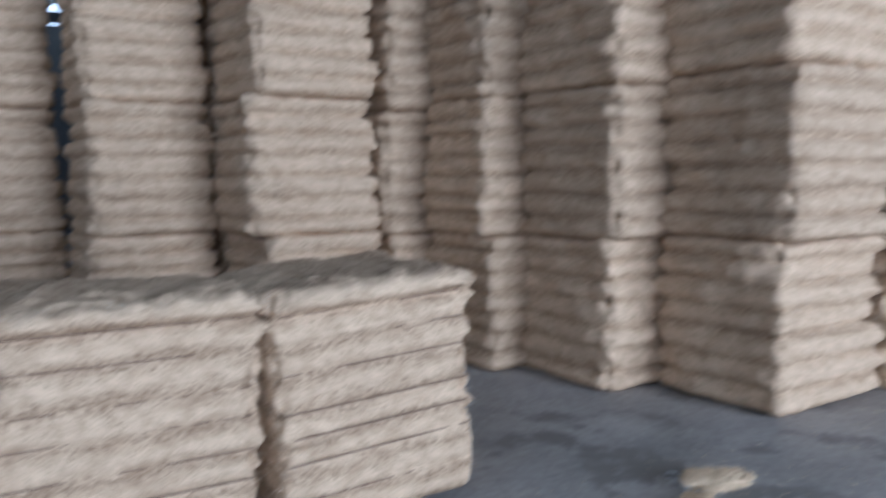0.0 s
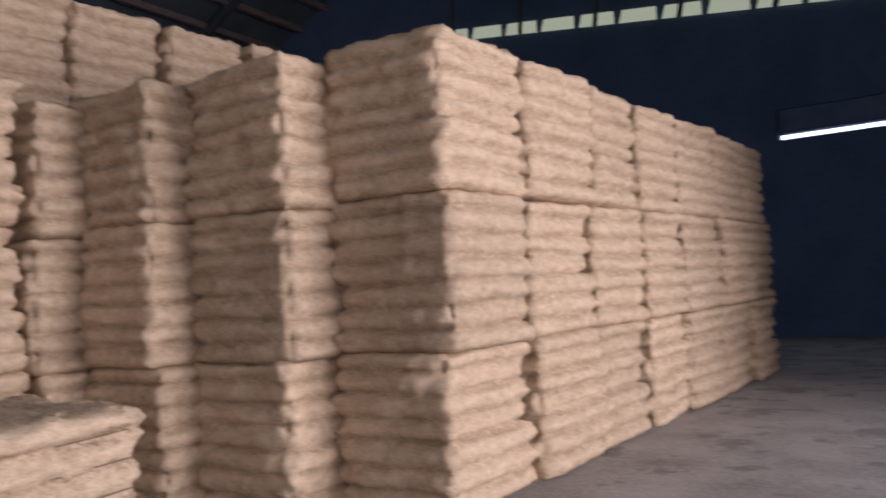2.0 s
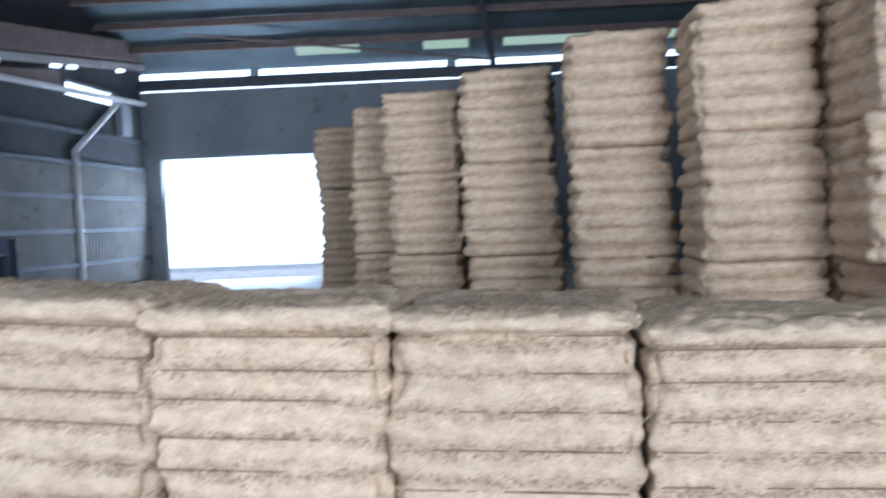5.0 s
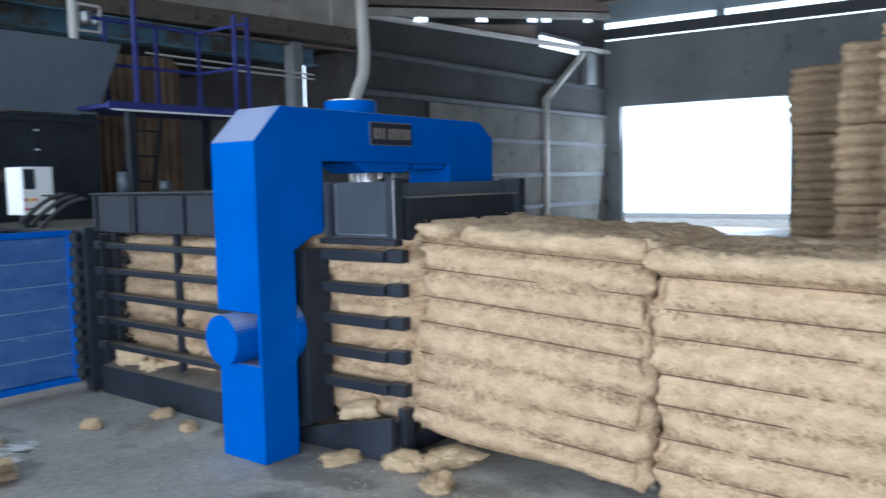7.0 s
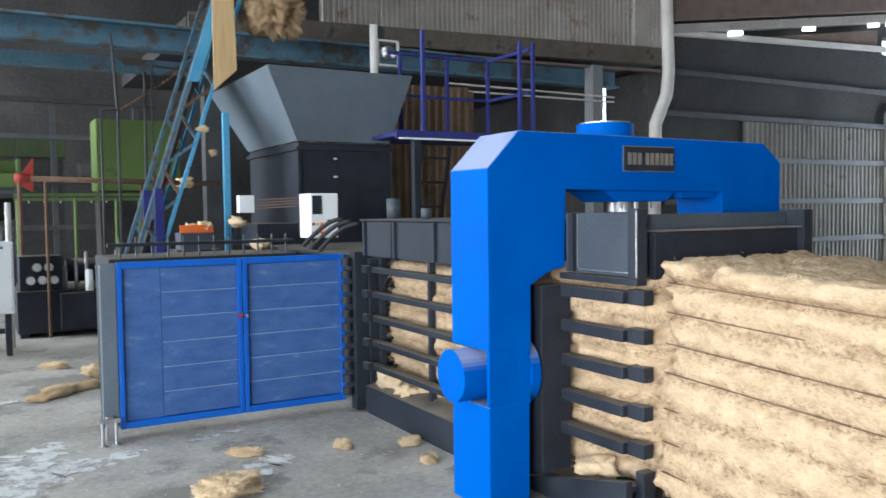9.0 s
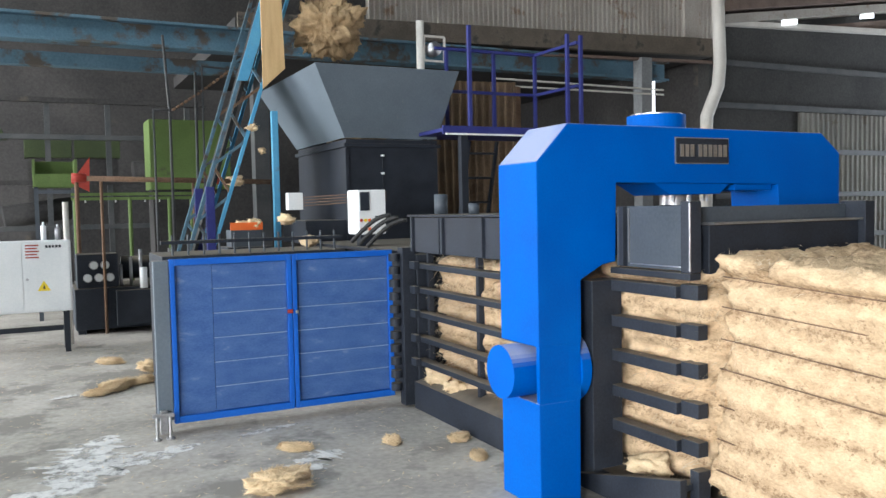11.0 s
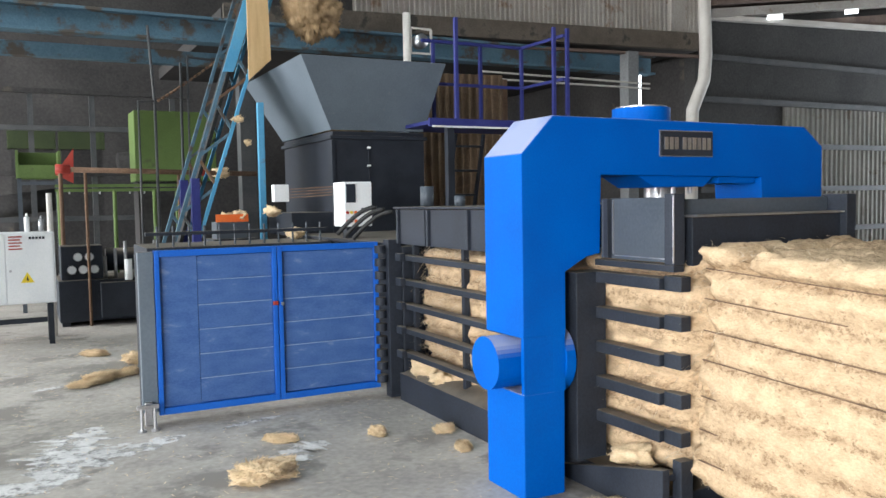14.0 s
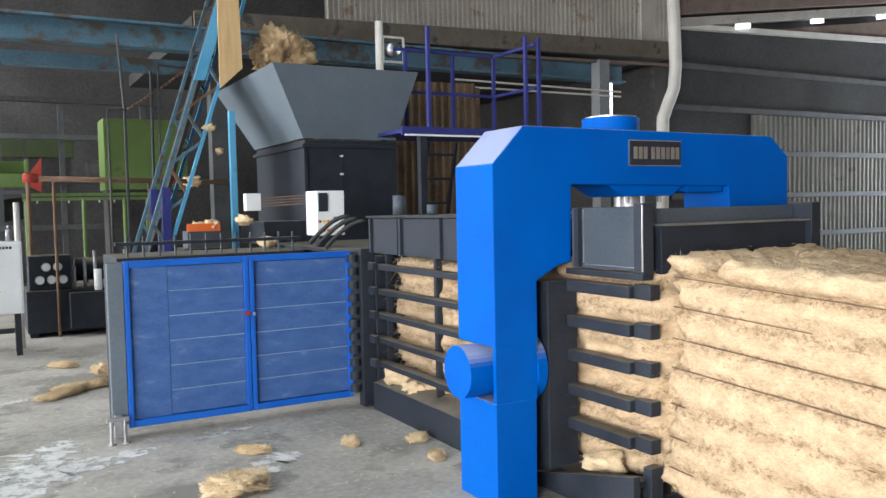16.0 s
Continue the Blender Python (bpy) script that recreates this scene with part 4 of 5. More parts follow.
# violet platform with railings
plat = thing("service_platform", (4.8, 8.4, 0), "violet-blue steel service platform with railings beside the hopper", "platform")
part("deck", box(B(), 3.95, 5.9, 8.0, 9.0, 2.43, 2.47, 0.003), PURPLE, plat)
part("deck_edge", box(B(), 3.92, 5.9, 7.97, 8.0, 2.40, 2.49, 0.003), PURPLE, plat)
part("deck_lip", box(B(), 3.95, 5.9, 7.95, 7.968, 2.39, 2.41), WHITE, plat, "white-painted deck lip")
for x, y in ((4.27, 8.0), (5.56, 8.0), (4.45, 8.9), (5.1, 8.9), (5.75, 8.0), (5.7, 8.9)):
    part("rail_post", box(B(), x - 0.02, x + 0.02, y - 0.02, y + 0.02, 2.47, 3.58 if y < 8.5 else 3.5, 0.003), PURPLE, plat)
for z in (3.5, 3.0):
    part("top_rail", beam(B(), (4.3, 8.9, z), (5.7, 8.9, z), 0.035, 0.035), PURPLE, plat)
    part("side_rail", beam(B(), (5.72, 8.02, z), (5.70, 8.88, z), 0.035, 0.035), PURPLE, plat)
for x in (4.2, 5.8):
    for y in (8.05, 8.95):
        part("leg", box(B(), x - 0.04, x + 0.04, y - 0.04, y + 0.04, 0, 2.43), BLACK, plat)

# ---- process bay behind the press ----
cab = thing("switch_cabinet", (-0.2, 10.9, 0), "pale grey electrical switch cabinet with warning sticker on a black stand", "cabinet")
body = part("body", box(B(), -0.95, 0.35, 10.71, 11.1, 0.49, 1.32, 0.008), WHITE, cab)
part("door", box(B(), -0.16, 0.33, 10.695, 10.708, 0.51, 1.30, 0.004), WHITE, body)
part("door", box(B(), -0.93, -0.17, 10.695, 10.708, 0.51, 1.30, 0.004), WHITE, body)
part("lock", rod(B(), (-0.12, 10.694, 0.88), (-0.12, 10.68, 0.88), 0.015, 12), STEEL, body)
part("warning_sticker", prism(B(), [(-0.02, 0.74), (0.12, 0.74), (0.05, 0.86)], "y", 10.690, 10.694), YELLOW, body, "yellow triangular warning sticker")
part("sticker_mark", prism(B(), [(0.04, 0.765), (0.065, 0.765), (0.05, 0.82)], "y", 10.686, 10.6895), BLACK, body)
part("notice", box(B(), -0.14, 0.03, 10.690, 10.694, 1.1, 1.29), WHITE, body)
for k in range(5):
    part("text_bar", box(B(), -0.13, 0.01 - 0.02 * (k % 2), 10.686, 10.6895, 1.265 - 0.035 * k, 1.28 - 0.035 * k), RED, body)
for k in range(5):
    part("text_bar", box(B(), 0.08 + 0.035 * k, 0.105 + 0.035 * k, 10.690, 10.694, 1.24, 1.27), BLACK, body)
for x in (-0.85, 0.28):
    for y in (10.75, 11.05):
        part("leg", box(B(), x - 0.03, x + 0.03, y - 0.03, y + 0.03, 0, 0.489), BLACK, cab)
part("stand_rail", box(B(), -0.8, 0.24, 10.75, 10.8, 0.26, 0.32, 0.004), BLACK, cab)
for x, h, m in ((0.07, 0.17, WHITE), (0.22, 0.14, STEEL)):
    b = thing("spray_bottle", (x, 10.85, 1.33), "small pale bottle standing on the switch cabinet", "bottle", "bottles on the cabinet")
    part("body", rod(B(), (x, 10.85, 1.325), (x, 10.85, 1.325 + h), 0.03, 16), m, b, smooth=True)
    part("neck", rod(B(), (x, 10.85, 1.325 + h), (x, 10.85, 1.37 + h), 0.012, 12), m, b, smooth=True)
post = thing("white_post", (0.33, 11.3, 0), "white post beside the switch cabinet", "post")
part("shaft", rod(B(), (0.33, 11.3, 0), (0.33, 11.3, 1.78), 0.035, 14), PIPE, post, smooth=True)

hpu = thing("hydraulic_unit", (1.0, 12.4, 0), "black hydraulic power unit with round gauges and pipes", "hydraulic unit")
part("tank", box(B(), 0.42, 1.9, 12.05, 13.1, 0.06, 0.62, 0.01), BLACK, hpu)
part("side_tank", box(B(), 0.93, 1.9, 11.93, 12.045, 0.1, 0.58, 0.008), BLACK, hpu)
part("valve_block", box(B(), 0.46, 0.98, 12.1, 12.5, 0.625, 1.08, 0.01), BLACK, hpu)
for x, z in ((0.67, 0.93), (0.81, 0.93), (0.59, 0.76), (0.73, 0.76), (0.87, 0.76)):
    g = part("gauge", rod(B(), (x, 12.099, z), (x, 12.06, z), 0.058, 24), STEEL, hpu, "round pale pressure gauge")
    part("dial", rod(B(), (x, 12.058, z), (x, 12.05, z), 0.048, 24), WHITE, g)
part("filter", rod(B(), (1.29, 11.98, 0.60), (1.29, 11.98, 0.88), 0.05, 16), WHITE, hpu, smooth=True)
for k in range(6):
    x = 1.02 + 0.13 * k
    part("fitting", rod(B(), (x, 12.2, 0.62), (x, 12.2, 0.92 + 0.1 * (k % 3)), 0.022, 10), STEEL, hpu, smooth=True)
part("motor", rod(B(), (1.05, 12.45, 0.86), (1.65, 12.45, 0.86), 0.16, 24), BLACK, hpu, smooth=True)
for x in (0.5, 1.8):
    part("foot", box(B(), x - 0.05, x + 0.05, 12.1, 13.0, 0, 0.059), BLACK, hpu)

gf = thing("green_pipe_frame", (1.4, 14.0, 0), "green painted pipe frame over dark machinery", "frame")
for z in (1.93, 1.86):
    part("beam", beam(B(), (0.5, 14.0, z), (2.35, 14.0, z), 0.045, 0.045), GREEN, gf)
for x in (0.55, 1.35, 1.95, 2.3):
    part("post", rod(B(), (x, 14.0, 0), (x, 14.0, 1.86), 0.03, 10), GREEN, gf)
for k in range(7):
    part("hook", rod(B(), (0.7 + 0.22 * k, 14.0, 1.8), (0.7 + 0.22 * k, 14.0, 1.85), 0.012, 8), STEEL, gf)
gp = thing("green_machine_cover", (2.2, 14.3, 0), "tall flat green sheet cover of a fibre machine", "machine cover")
part("sheet", box(B(), 1.70, 3.0, 14.2, 14.9, 2.0, 3.15, 0.01), GREEN, gp)
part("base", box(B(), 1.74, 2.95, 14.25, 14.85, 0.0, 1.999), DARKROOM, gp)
gh = thing("green_feed_box", (0.3, 14.3, 0), "small green feed box on a dark steel stand", "feed box")
for (x0, x1, y0, y1) in ((-0.02, 0.02, 14.0, 14.6), (0.56, 0.6, 14.0, 14.6), (0.02, 0.56, 14.56, 14.6), (0.02, 0.56, 14.0, 14.03)):
    part("side", box(B(), x0, x1, y0, y1, 2.05, 2.47 if y0 > 14.2 or x1 - x0 < 0.1 else 2.25, 0.003), GREEN, gh)
for x in (0.02, 0.56):
    for y in (14.05, 14.55):
        part("leg", box(B(), x - 0.03, x + 0.03, y - 0.03, y + 0.03, 0, 2.049), DARK_GREY, gh)
part("cross_bar", box(B(), 0.05, 0.53, 14.03, 14.07, 1.95, 2.0), DARK_GREY, gh)
rs = thing("red_deflector", (0.75, 13.2, 0), "small rusty red sheet deflector on a thin stand", "deflector")
part("sheet", prism(B(), [(0.48, 2.08), (0.72, 1.95), (0.74, 2.46)], "y", 13.2, 13.22), RED, rs)
part("stand", rod(B(), (0.55, 13.21, 0), (0.55, 13.21, 2.09), 0.03, 10), RUST, rs)
tp = thing("transfer_pipe", (1.7, 12.0, 0), "long rusty horizontal transfer pipe with a red collar", "pipe")
part("pipe", rod(B(), (0.5, 12.0, 2.10), (3.1, 12.0, 2.04), 0.035, 12), RUST, tp, smooth=True)
part("collar", rod(B(), (0.44, 12.0, 2.11), (0.62, 12.0, 2.10), 0.06, 14), RED, tp, smooth=True)
part("collar", rod(B(), (2.25, 12.0, 2.06), (2.40, 12.0, 2.06), 0.05, 14), RED, tp, smooth=True)
for x in (0.8, 2.0):
    part("stand", rod(B(), (x, 12.02, 0), (x, 12.02, 2.06), 0.02, 8), RUST, tp)
for nm, pts in (("bent_pole", [(1.66, 11.6, 0), (1.66, 11.6, 2.95), (1.60, 11.6, 3.98)]), ("bent_pole", [(1.96, 11.5, 0), (1.99, 11.5, 3.5)]), ("bent_pole", [(2.05, 11.5, 0), (2.08, 11.5, 3.58), (2.6, 11.5, 3.55)]), ("bent_pole", [(1.45, 11.6, 0), (1.45, 11.6, 2.98), (1.7, 11.6, 2.99)])):
    bm = tube(B(), pts, 0.019, 8)
    tagged(part(nm, bm, RAFTER, smooth=True), "thin bent dark grey conduit pole", "pole", "conduit poles")
ch = thing("hoist_chain", (2.1, 11.5, 0), "rusty chain slung between the poles", "chain")
for k in range(16):
    t0, t1 = k / 16, (k + 0.7) / 16
    part("link", rod(B(), (1.68 + 0.85 * t0, 11.5, 2.98 + 0.55 * t0 + 0.08 * t0 * t0), (1.68 + 0.85 * t1, 11.5, 2.98 + 0.55 * t1 + 0.08 * t1 * t1), 0.018, 6), RUST, ch)

# inclined fibre conveyor with a blue lattice side
conv = thing("inclined_conveyor", (1.9, 9.9, 0), "steep sky-blue lattice conveyor carrying fibre to the hopper", "conveyor")
LO, UP = Vector((1.42, 9.6, 0.9)), Vector((2.52, 9.6, 4.35))
for y in (9.55, 10.25):
    for dx in (0.0, 0.26):
        a, b = LO + Vector((dx, y - 9.6, 0)), UP + Vector((dx, y - 9.6, -0.1 if dx else 0))
        part("chord", beam(B(), a, b, 0.038, 0.038), SKYBLUE if dx else TEAL, conv)
    for k in range(11):
        t0, t1 = k / 11, (k + 1) / 11
        p = LO.lerp(UP, t0) + Vector((0.26 * (k % 2), y - 9.6, 0))
        q = LO.lerp(UP, t1) + Vector((0.26 * ((k + 1) % 2), y - 9.6, -0.05))
        part("lacing", beam(B(), p, q, 0.03, 0.03), TEAL if k % 3 else RUST, conv)
part("belt", prism(B(), [(1.50, 0.9), (1.54, 0.9), (2.60, 4.3), (2.56, 4.3)], "y", 9.7, 10.15), RUBBER, conv)
part("head_tray", box(B(), -0.9, 2.75, 9.45, 10.9, 4.55, 4.60, 0.004), RUST, conv, "rusty steel feed tray at the conveyor head")
part("side_sheet", prism(B(), [(2.10, 3.1), (2.22, 3.1), (2.50, 3.95), (2.44, 4.2)], "y", 9.50, 9.515), SKYBLUE, conv, "sky-blue conveyor side sheet")
for x, z in ((1.74, 1.9),):
    part("leg", box(B(), x - 0.03, x + 0.06, 9.5, 9.58, 0, z), PURPLE, conv)
    part("leg", box(B(), x - 0.03, x + 0.06, 10.2, 10.28, 0, z), PURPLE, conv)
part("head_post", box(B(), 2.44, 2.51, 9.35, 9.42, 0, 2.75, 0.004), SKYBLUE, conv, "sky-blue support post")
part("head_drum", rod(B(), (2.6, 9.6, 4.3), (2.6, 10.2, 4.3), 0.12, 20), RUST, conv)
part("chute_board", prism(B(), [(2.36, 3.0), (2.62, 3.24), (2.60, 4.05), (2.52, 4.6), (2.36, 4.6)], "y", 9.38, 9.40), WOOD, conv, "pale plywood chute board")
ob_box = thing("orange_crate", (1.98, 8.9, 1.24), "orange edged crate holding loose fibre", "crate")
part("crate", box(B(), 1.80, 2.12, 8.7, 8.95, 1.245, 1.42, 0.005), DARK_GREY, ob_box)
part("crate_rim", box(B(), 1.79, 2.13, 8.68, 8.69, 1.42, 1.50, 0.004), ORANGE, ob_box, "bright orange rim board")
part("stand", box(B(), 1.75, 2.2, 8.62, 9.1, 0.0, 1.244), BLACK, ob_box)

# flood lamp on the hopper, heap and ladder under the platform
lamp = thing("caged_lamp", (4.45, 9.3, 2.5), "white caged work lamp on a short pole behind the hopper", "lamp")
part("pole", rod(B(), (4.30, 9.3, 2.48), (4.30, 9.3, 3.9), 0.05, 14), PIPE, lamp, smooth=True)
for a, b in (((4.34, 3.42), (4.62, 3.42)), ((4.34, 3.72), (4.62, 3.72)), ((4.34, 3.42), (4.34, 3.72)), ((4.62, 3.42), (4.62, 3.72))):
    part("cage_bar", beam(B(), (a[0], 9.28, a[1]), (b[0], 9.28, b[1]), 0.025, 0.025), PIPE, lamp)
part("reflector", rod(B(), (4.48, 9.25, 3.57), (4.48, 9.36, 3.57), 0.09, 20), STEEL, lamp, smooth=True)
lad = thing("steel_ladder", (4.9, 8.9, 0), "dark blue steel ladder leaning under the platform", "ladder")
for dx in (0.0, 0.4):
    part("stringer", beam(B(), (4.45 + dx, 9.1, 0), (4.85 + dx, 9.1, 2.43), 0.05, 0.03), BLACK, lad)
for k in range(8):
    t = (k + 0.5) / 8
    part("rung", rod(B(), (4.45 + 0.4 * t, 9.1, 2.43 * t), (4.85 + 0.4 * t, 9.1, 2.43 * t), 0.015, 8), BLACK, lad)


def clump_mesh(name, seed, r, flat=1.0, strands=160, mat=None, detail=3):
    """A ragged tuft of loose fibre: a soft core with many curved strands standing off it."""
    rnd = random.Random(seed)
    bm = bmesh.new()
    bmesh.ops.create_icosphere(bm, subdivisions=detail, radius=r)
    off = Vector((seed * 3.7, seed * 1.3, seed * 2.1))
    wild = 1.5 if r < 0.13 else 1.0
    low = 1e9
    for v in bm.verts:
        d = v.co.normalized()
        v.co = d * r * (0.80 + wild * 0.40 * noise.noise(d * 1.7 + off) + wild * 0.17 * noise.noise(d * 4.5 + off) + 0.19 * noise.noise(d * 11 + off) + 0.13 * noise.noise(d * 28 + off))
        v.co.z *= flat
        low = min(low, v.co.z)
    for f in bm.faces:
        f.smooth = True
    src = [v.co.copy() for v in bm.verts]
    for _ in range(strands * 9):
        p = rnd.choice(src)
        out = p.normalized()
        along = out.cross(Vector((rnd.gauss(0, 1), rnd.gauss(0, 1), rnd.gauss(0, 1)))).normalized()
        ln = 0.010 + r * rnd.uniform(0.04, 0.22)
        way = (along * 0.9 + out * rnd.uniform(0.0, 0.6)) * ln
        bend = out * rnd.uniform(0.05, 0.4) * ln + out.cross(along) * rnd.gauss(0, 0.35) * ln
        s = way.cross(out + Vector((0.1, 0.2, 0.1))).normalized() * rnd.uniform(0.0006, 0.0016)
        m = p * 0.96 + way * 0.5 + bend
        a, b, c, d, e = (bm.verts.new(q) for q in (p * 0.95 - s, p * 0.95 + s, m + s, m - s, p * 0.96 + way))
        bm.faces.new((a, b, c, d))
        bm.faces.new((d, c, e))
    for v in bm.verts:
        if flat < 0.9:
            v.co.z = max(v.co.z - low * 0.8, 0.001)
    me = bpy.data.meshes.new(name)
    bm.to_mesh(me)
    bm.free()
    me.materials.append(mat or CLUMP)
    return me


screen = thing("brown_sheet_screen", (5.4, 10.9, 0), "rust-brown ribbed sheet screen standing behind the service platform", "sheet screen")
part("ribbed_sheet", ribbed(B(), (4.35, 10.95), (6.6, 10.6), 0.05, 3.45, 0.12, 0.03), BROWN_SHEET, screen)
part("post", box(B(), 4.36, 4.44, 10.96, 11.04, 0, 3.4), RUST, screen)
part("post", box(B(), 6.5, 6.58, 10.64, 10.72, 0, 3.4), RUST, screen)
# tufts and litter on the floor
for i, (x, y, r, fl) in enumerate(((1.19, 4.74, 0.19, 0.5), (0.59, 8.17, 0.17, 0.4), (0.98, 8.96, 0.17, 0.5), (0.65, 9.6, 0.13, 0.35), (0.42, 8.0, 0.12, 0.3), (0.85, 8.35, 0.12, 0.4), (2.12, 5.26, 0.07, 0.6), (1.50, 5.47, 0.09, 0.3), (2.55, 5.1, 0.09, 0.4), (2.48, 4.7, 0.07, 0.4), (2.72, 3.02, 0.13, 0.6), (2.9, 2.85, 0.15, 0.5), (2.6, 2.7, 0.1, 0.5), (2.32, -3.77, 0.16, 0.35), (2.2, -3.5, 0.1, 0.3), (2.6, 3.4, 0.1, 0.4))):
    o = tagged(new("fibre_tuft", clump_mesh("fibre_tuft", 420 + i, r, fl, 420, None, 5 if r > 0.12 else 4)), "loose tan tuft of coconut fibre lying on the concrete", "fibre tuft", "tufts on the floor")
    o.matrix_basis = pose(x, y, 0.0, 0, 0, i * 47) @ Matrix.Diagonal((1.35 if i % 2 else 1.1, 0.8, 0.75, 1))
for i, (x, y, z, r) in enumerate(((2.06, 8.8, 1.45, 0.12), (1.95, 8.82, 1.43, 0.1), (2.48, 8.2, 1.27, 0.11), (2.58, 12.0, 2.02, 0.14), (2.25, 9.5, 2.55, 0.07), (2.38, 9.6, 2.3, 0.06), (2.4, 8.75, 1.5, 0.09), (2.75, 5.8, 0.27, 0.12), (2.74, 5.5, 0.25, 0.08), (2.86, 3.5, 0.2, 0.1))):
    o = tagged(new("caught_fibre", clump_mesh("caught_fibre", 460 + i, r, 1.0, 120, None, 3)), "tuft of fibre caught on the machinery", "fibre tuft", "tufts caught on machines")
    o.matrix_basis = pose(x, y, z + r * 0.25, 0, 0, i * 31 % 50) @ Matrix.Diagonal((0.7, 1.3, 0.65, 1))
rnd = random.Random(9)
verts, faces = [], []
for _ in range(5200):
    if rnd.random() < 0.6:
        x, y = rnd.uniform(-1.5, 2.7), rnd.uniform(2.5, 11.5)
    else:
        x, y = rnd.uniform(0.3, 2.8), rnd.uniform(-9.0, 3.0)
    a, ln = rnd.uniform(0, 6.28), rnd.uniform(0.006, 0.035)
    w = rnd.uniform(0.001, 0.006)
    c, s = math.cos(a), math.sin(a)
    k = len(verts)
    verts += [(x - c * ln, y - s * ln, 0.003), (x + s * w, y - c * w, 0.004), (x + c * ln, y + s * ln, 0.009), (x - s * w, y + c * w, 0.004)]
    faces.append((k, k + 1, k + 2, k + 3))
me = bpy.data.meshes.new("floor_litter")
me.from_pydata(verts, [], faces)
me.materials.append(STRAND)
tagged(new("floor_litter", me), "scattered short fibres and dust on the concrete floor", "litter", "", "stuff")
SPILL = surface("lime_spill", (0.48, 0.475, 0.46), (0.72, 0.71, 0.69), 6, 0.8, 0, 50, 0.2)
# the crust has worn through in patches
sn, sl = SPILL.node_tree.nodes, SPILL.node_tree.links
crust, worn, place = sn.new("ShaderNodeTexNoise"), sn.new("ShaderNodeMapRange"), sn.new("ShaderNodeTexCoord")
crust.inputs["Scale"].default_value, crust.inputs["Detail"].default_value, crust.inputs["Roughness"].default_value = 7.0, 8, 0.7
worn.inputs[1].default_value, worn.inputs[2].default_value, worn.inputs[4].default_value = 0.37, 0.52, 0.95
sl.new(place.outputs["Object"], crust.inputs[0])
sl.new(crust.outputs[0], worn.inputs[0])
sl.new(worn.outputs[0], sn["Principled BSDF"].inputs["Alpha"])


def spill(path, width, seed):
    """A thin dried puddle with a ragged outline along a path."""
    left, right = [], []
    n = 150
    for i in range(n + 1):
        t = i / n * (len(path) - 1)
        k = min(int(t), len(path) - 2)
        p = Vector(path[k]).lerp(Vector(path[k + 1]), t - k)
        d = (Vector(path[k + 1]) - Vector(path[k])).normalized()
        nrm = Vector((-d.y, d.x))
        w = width * math.sin(math.pi * (i + 0.4) / (n + 0.8)) ** 0.5
        left.append(p + nrm * w * max(0.15, 0.85 + 1.2 * noise.noise(Vector((i * 0.09, seed, 0))) + 0.4 * noise.noise(Vector((i * 0.37, seed, 3)))))
        right.append(p - nrm * w * max(0.15, 0.85 + 1.2 * noise.noise(Vector((i * 0.09, seed, 9))) + 0.4 * noise.noise(Vector((i * 0.37, seed, 6)))))
    bm = bmesh.new()
    h = 0.0025 + 0.0003 * seed
    vl, vr = [bm.verts.new((p.x, p.y, h)) for p in left], [bm.verts.new((p.x, p.y, h)) for p in right]
    for i in range(n):
        bm.faces.new((vl[i], vl[i + 1], vr[i + 1], vr[i]))
    bm.normal_update()
    for f in bm.faces:
        if f.normal.z < 0:
            f.normal_flip()
    return tagged(part("dried_spill", bm, SPILL), "thin whitish dried spill on the concrete floor", "spill", "pale spills", "stuff")


spill([(-0.45, 4.8), (-0.05, 5.3), (0.35, 5.7), (0.95, 5.95)], 0.17, 3)
spill([(0.02, 5.5), (0.22, 6.0), (0.42, 6.5)], 0.22, 5)
spill([(0.1, 5.75), (0.4, 5.85), (0.6, 5.95)], 0.05, 8)
spill([(1.2, 5.95), (1.45, 6.05), (1.7, 6.1)], 0.05, 11)
spill([(1.3, 4.9), (1.55, 5.2), (1.75, 5.3)], 0.13, 14)
spill([(0.0, 8.0), (0.3, 8.1)], 0.05, 17)
spill([(2.15, -3.55), (2.4, -3.65), (2.6, -3.7)], 0.07, 21)

# ---- upper storey and girder ----
mz = thing("mezzanine_edge", (8.6, 12.6, 0), "brown steel mezzanine edge with ribbed sheeting above", "mezzanine")
A0, A1 = Vector((3.0, 13.35, 0)), Vector((12.2, 12.15, 0))
part("edge_beam", beam(B(), A0 + Vector((0, 0, 4.62)), A1 + Vector((0, 0, 4.62)), 0.16, 0.32), BEAM_BROWN, mz)
part("under_strip", beam(B(), A0 + Vector((0, 0.2, 4.38)), A1 + Vector((0, 0.2, 4.38)), 0.1, 0.05), PURLIN, mz)
a0, a1 = A0 + Vector((2.2, -0.05, 0)), A1
part("ribbed_sheet", ribbed(B(), (a0.x, a0.y + 0.06), (a1.x, a1.y + 0.06), 4.81, 7.6, 0.095, 0.04), GALV, mz, "pale rust-stained ribbed sheeting")
part("backing_sheet", beam(B(), A0 + Vector((0, 0.16, 6.2)), A1 + Vector((0, 0.16, 6.2)), 2.78, 0.03), RUST, mz)
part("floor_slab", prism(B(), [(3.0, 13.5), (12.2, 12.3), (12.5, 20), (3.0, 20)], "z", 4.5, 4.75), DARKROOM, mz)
part("corner_post", box(B(), 11.35, 11.75, 12.25, 12.5, 4.81, 8.0), GALV, mz)
part("column", box(B(), 10.45, 10.7, 12.45, 12.7, 0, 4.4), WALL_GREY, mz)
for z0, z1 in ((3.82, 3.79), (3.70, 3.70)):
    part("conduit", rod(B(), (7.2, 12.42, z0), (10.95, 12.42, z1), 0.018, 8), PIPE, mz, "thin pale conduit slung under the mezzanine")
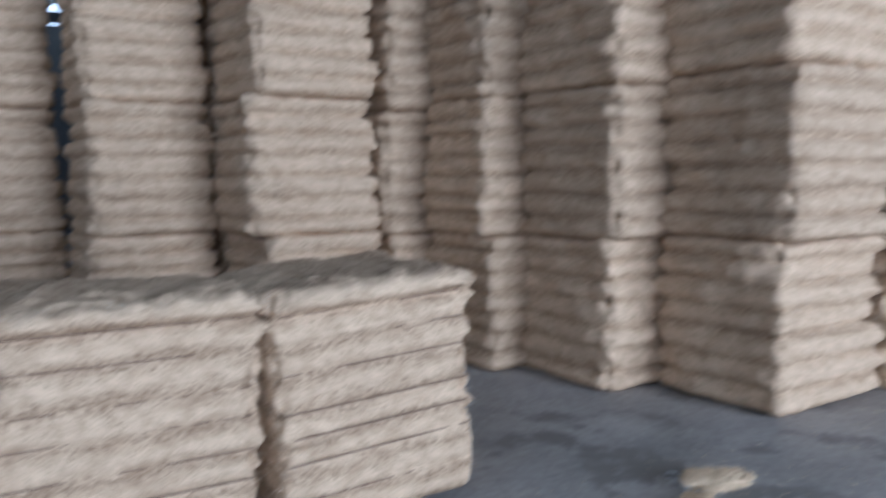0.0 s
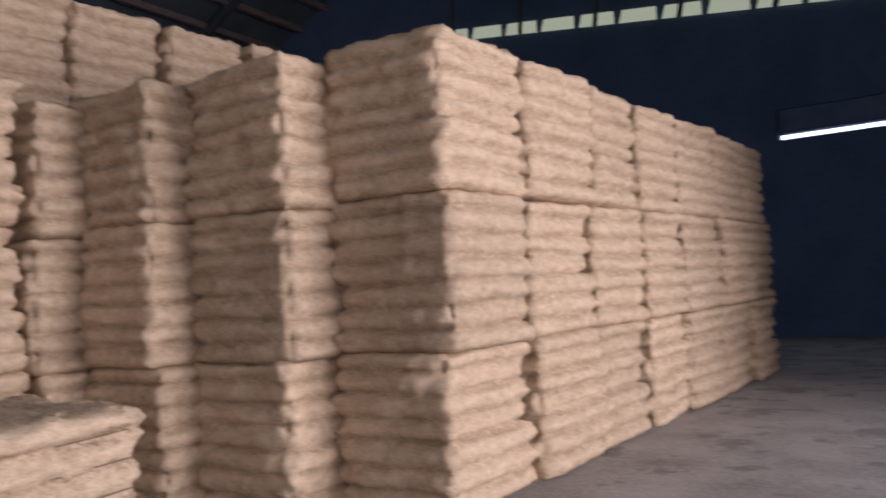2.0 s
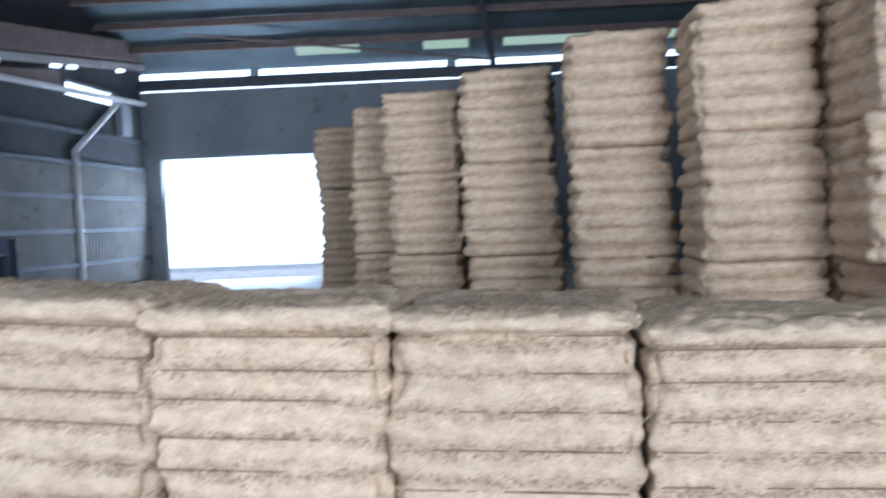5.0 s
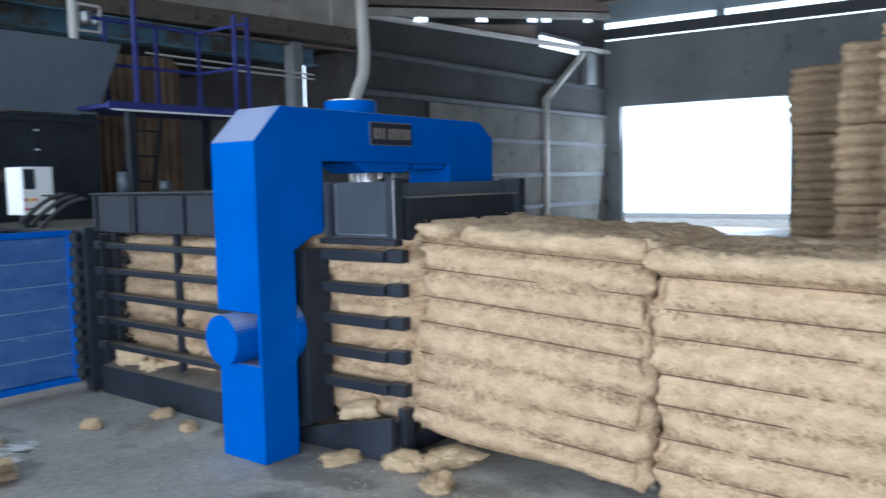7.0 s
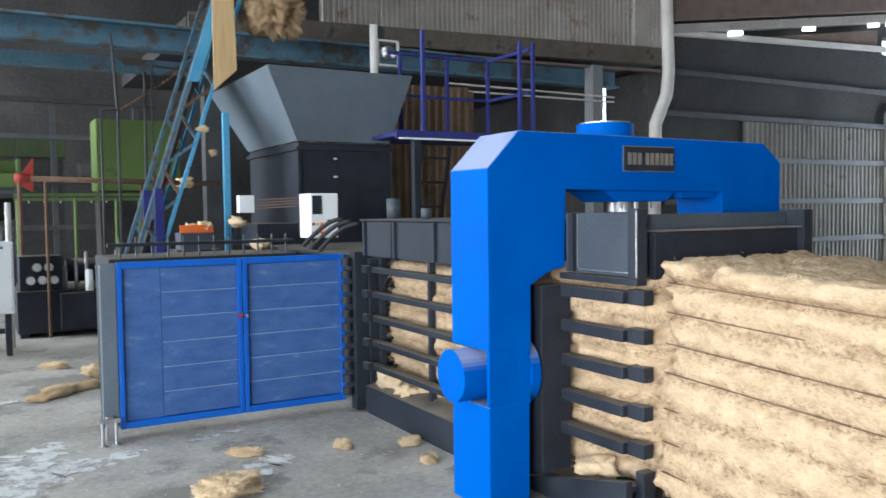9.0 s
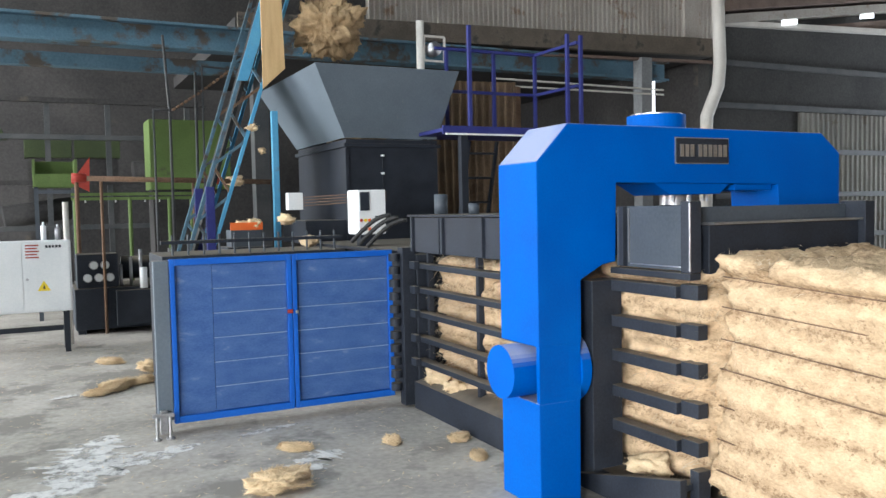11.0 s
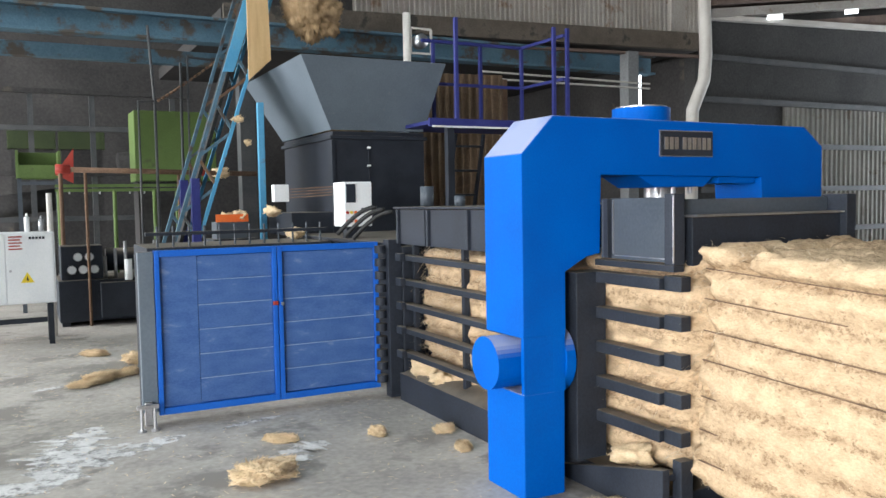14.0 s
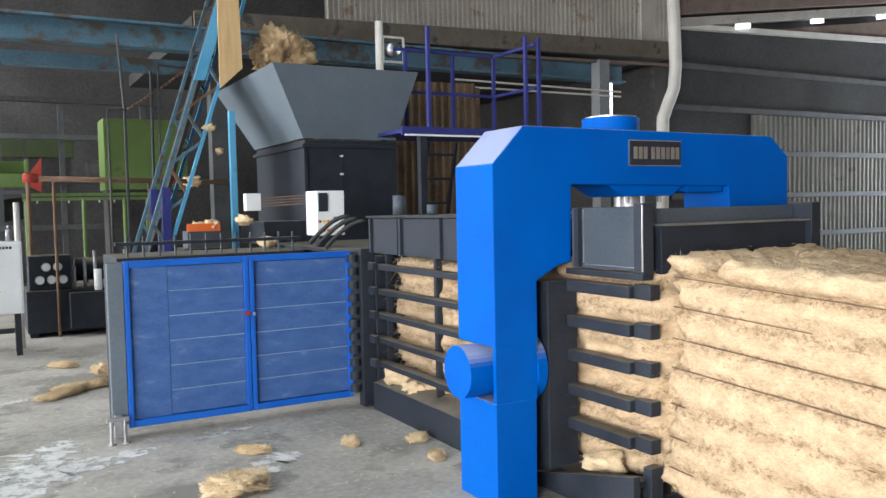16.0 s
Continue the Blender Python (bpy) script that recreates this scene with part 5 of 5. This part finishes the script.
dp = thing("bent_drain_pipe", (11.9, 11.95, 0), "pale bent drain pipe at the mezzanine corner", "pipe")
bm = tube(B(), [(11.8, 11.95, 8), (11.95, 11.95, 4.3), (11.9, 11.95, 3.85), (11.6, 11.95, 3.25), (11.55, 11.95, 0)], 0.12, 16)
part("pipe", bm, PIPE, dp, smooth=True)
tagged(part("wall_gap", box(B(), 11.1, 11.16, 12.9, 12.92, 3.2, 4.05), OUTSIDE), "thin bright gap of daylight in the wall", "gap")
gd = thing("long_girder", (2, 13, 0), "long pale blue steel girder across the process bay", "girder")
part("upper_flange", box(B(), -18, 11.4, 12.75, 13.05, 4.38, 4.42, 0.004), TEAL, gd)
part("web", box(B(), -18, 11.4, 12.89, 12.92, 4.08, 4.379), TEAL, gd)
part("lower_flange", box(B(), -18, 11.4, 12.75, 13.05, 4.04, 4.079, 0.004), TEAL, gd)
part("second_beam", box(B(), -18, 3.2, 13.3, 13.5, 3.78, 3.98, 0.006), TEAL, gd)
for x in (-9.0, 3.3):
    part("girder_column", box(B(), x - 0.12, x + 0.12, 13.2, 13.45, 0, 4.03), RAFTER, gd)
for x in (-1.5, 0.4, 1.3):
    o = thing("far_green_panel", (x, 18.0, 0), "dull green machine panel far back in the bay", "machine panel", "far green panels")
    part("panel", box(B(), x - 0.55, x + 0.3, 18.0, 18.3, 2.75, 3.1, 0.01), DULL_GREEN, o)
    part("stand", box(B(), x - 0.5, x + 0.25, 18.05, 18.25, 0, 2.749), DARKROOM, o)
# dark racks and ducts deep in the bay
rack = thing("machine_rack", (-1.0, 16.2, 0), "dark steel rack with rails and ducts deep in the bay", "rack")
for x in (-3.4, -2.1, -0.9, 0.2, 1.2, 2.6):
    part("post", box(B(), x, x + 0.09, 16.2, 16.3, 0, 3.7), RAFTER, rack)
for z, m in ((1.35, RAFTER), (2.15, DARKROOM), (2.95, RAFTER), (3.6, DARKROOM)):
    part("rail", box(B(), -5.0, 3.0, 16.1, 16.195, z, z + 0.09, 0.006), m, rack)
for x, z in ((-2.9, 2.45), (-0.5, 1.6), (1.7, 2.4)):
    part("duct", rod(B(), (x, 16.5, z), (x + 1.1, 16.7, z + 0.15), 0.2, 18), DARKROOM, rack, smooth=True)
part("hood", prism(B(), [(-1.7, 3.0), (-0.4, 3.0), (-0.7, 3.55), (-1.4, 3.55)], "y", 16.35, 17.1, 0.01), DULL_GREEN, rack)
part("drum", rod(B(), (-2.6, 16.8, 0.75), (-1.4, 16.8, 0.75), 0.45, 24), RUST, rack, smooth=True)
for x in (-2.4, -1.6):
    part("drum_stand", box(B(), x - 0.05, x + 0.05, 16.5, 17.1, 0, 0.5), RAFTER, rack)
# strip lights under the roof
for a, b in (((17.8, -4.3, 9.62), (17.9, -6.1, 9.58)), ((22.3, -3.85, 7.55), (22.3, -5.45, 7.5)), ((19.5, 5.9, 8.7), (19.6, 4.3, 8.65))):
    sl = thing("roof_strip_light", a, "pale translucent strip light panel under the roof", "strip light", "roof strip lights")
    part("panel", beam(B(), a, b, 0.35, 0.03), glow("strip_daylight", (0.9, 0.95, 1.0), 0.9), sl)
    for s in (-0.19, 0.19):
        part("edge", beam(B(), (a[0] + s, a[1], a[2] + 0.01), (b[0] + s, b[1], b[2] + 0.01), 0.03, 0.05), RAFTER, sl)

# fibre clumps that ride the conveyor and drop into the hopper
DROPS = (0.5, 1.3, 2.1, 2.9, 3.7, 4.5, 5.3, 6.1, 6.9, 7.7, 8.5, 9.5, 10.3, 11.2, 12.03, 12.62, 13.55, 14.25, 15.15, 15.95)
CLUMPS = []
for i in range(len(DROPS)):
    r = (0.36, 0.42, 0.38, 0.44, 0.40)[i % 5] * (0.5 if i == 18 else 1.0)
    o = tagged(new("falling_fibre", clump_mesh("falling_fibre", 500 + i, r, 1.0, 260, DROP, 5)), "loose clump of brown fibre dropping into the hopper", "fibre clump", "falling fibre clumps")
    CLUMPS.append(o)


def motions():
    for i, o in enumerate(CLUMPS):
        rnd = random.Random(700 + i)
        drop = DROPS[i]
        x, y = 3.28 + rnd.uniform(-0.12, 0.12), 9.75 + rnd.uniform(-0.12, 0.12)
        wait = (-0.5 + 0.42 * (i % 7), 9.85 + 0.36 * (i // 7), 4.92)
        turn = 40 * (i % 9)
        # it rides to the tray's edge, sags over it, then drops
        rows = [(drop - 3.0, pose(*wait, 0, 0, turn))]
        for dt, px, z in ((-1.15, 2.75, 4.92), (-0.8, 3.05, 4.3), (-0.5, 3.2, 4.06), (-0.25, x, 3.88), (-0.1, x, 3.72), (0.0, x + 0.02, 3.48), (0.08, x + 0.1, 3.2), (0.18, 3.62, 2.72)):
            rows.append((drop + dt, pose(px, y, z, 6 + 10 * dt, 8 * dt, turn + 15 * dt)))
        first = [r for r in rows if r[0] <= 0.0]
        rows = ([(0.0, first[-1][1])] if first else [(0.0, rows[0][1])]) + [r for r in rows if 0.0 < r[0] <= 16.0]
        if rows[-1][0] < 16.0:
            rows.append((16.0, rows[-1][1]))
        walk(o, rows)


motions()
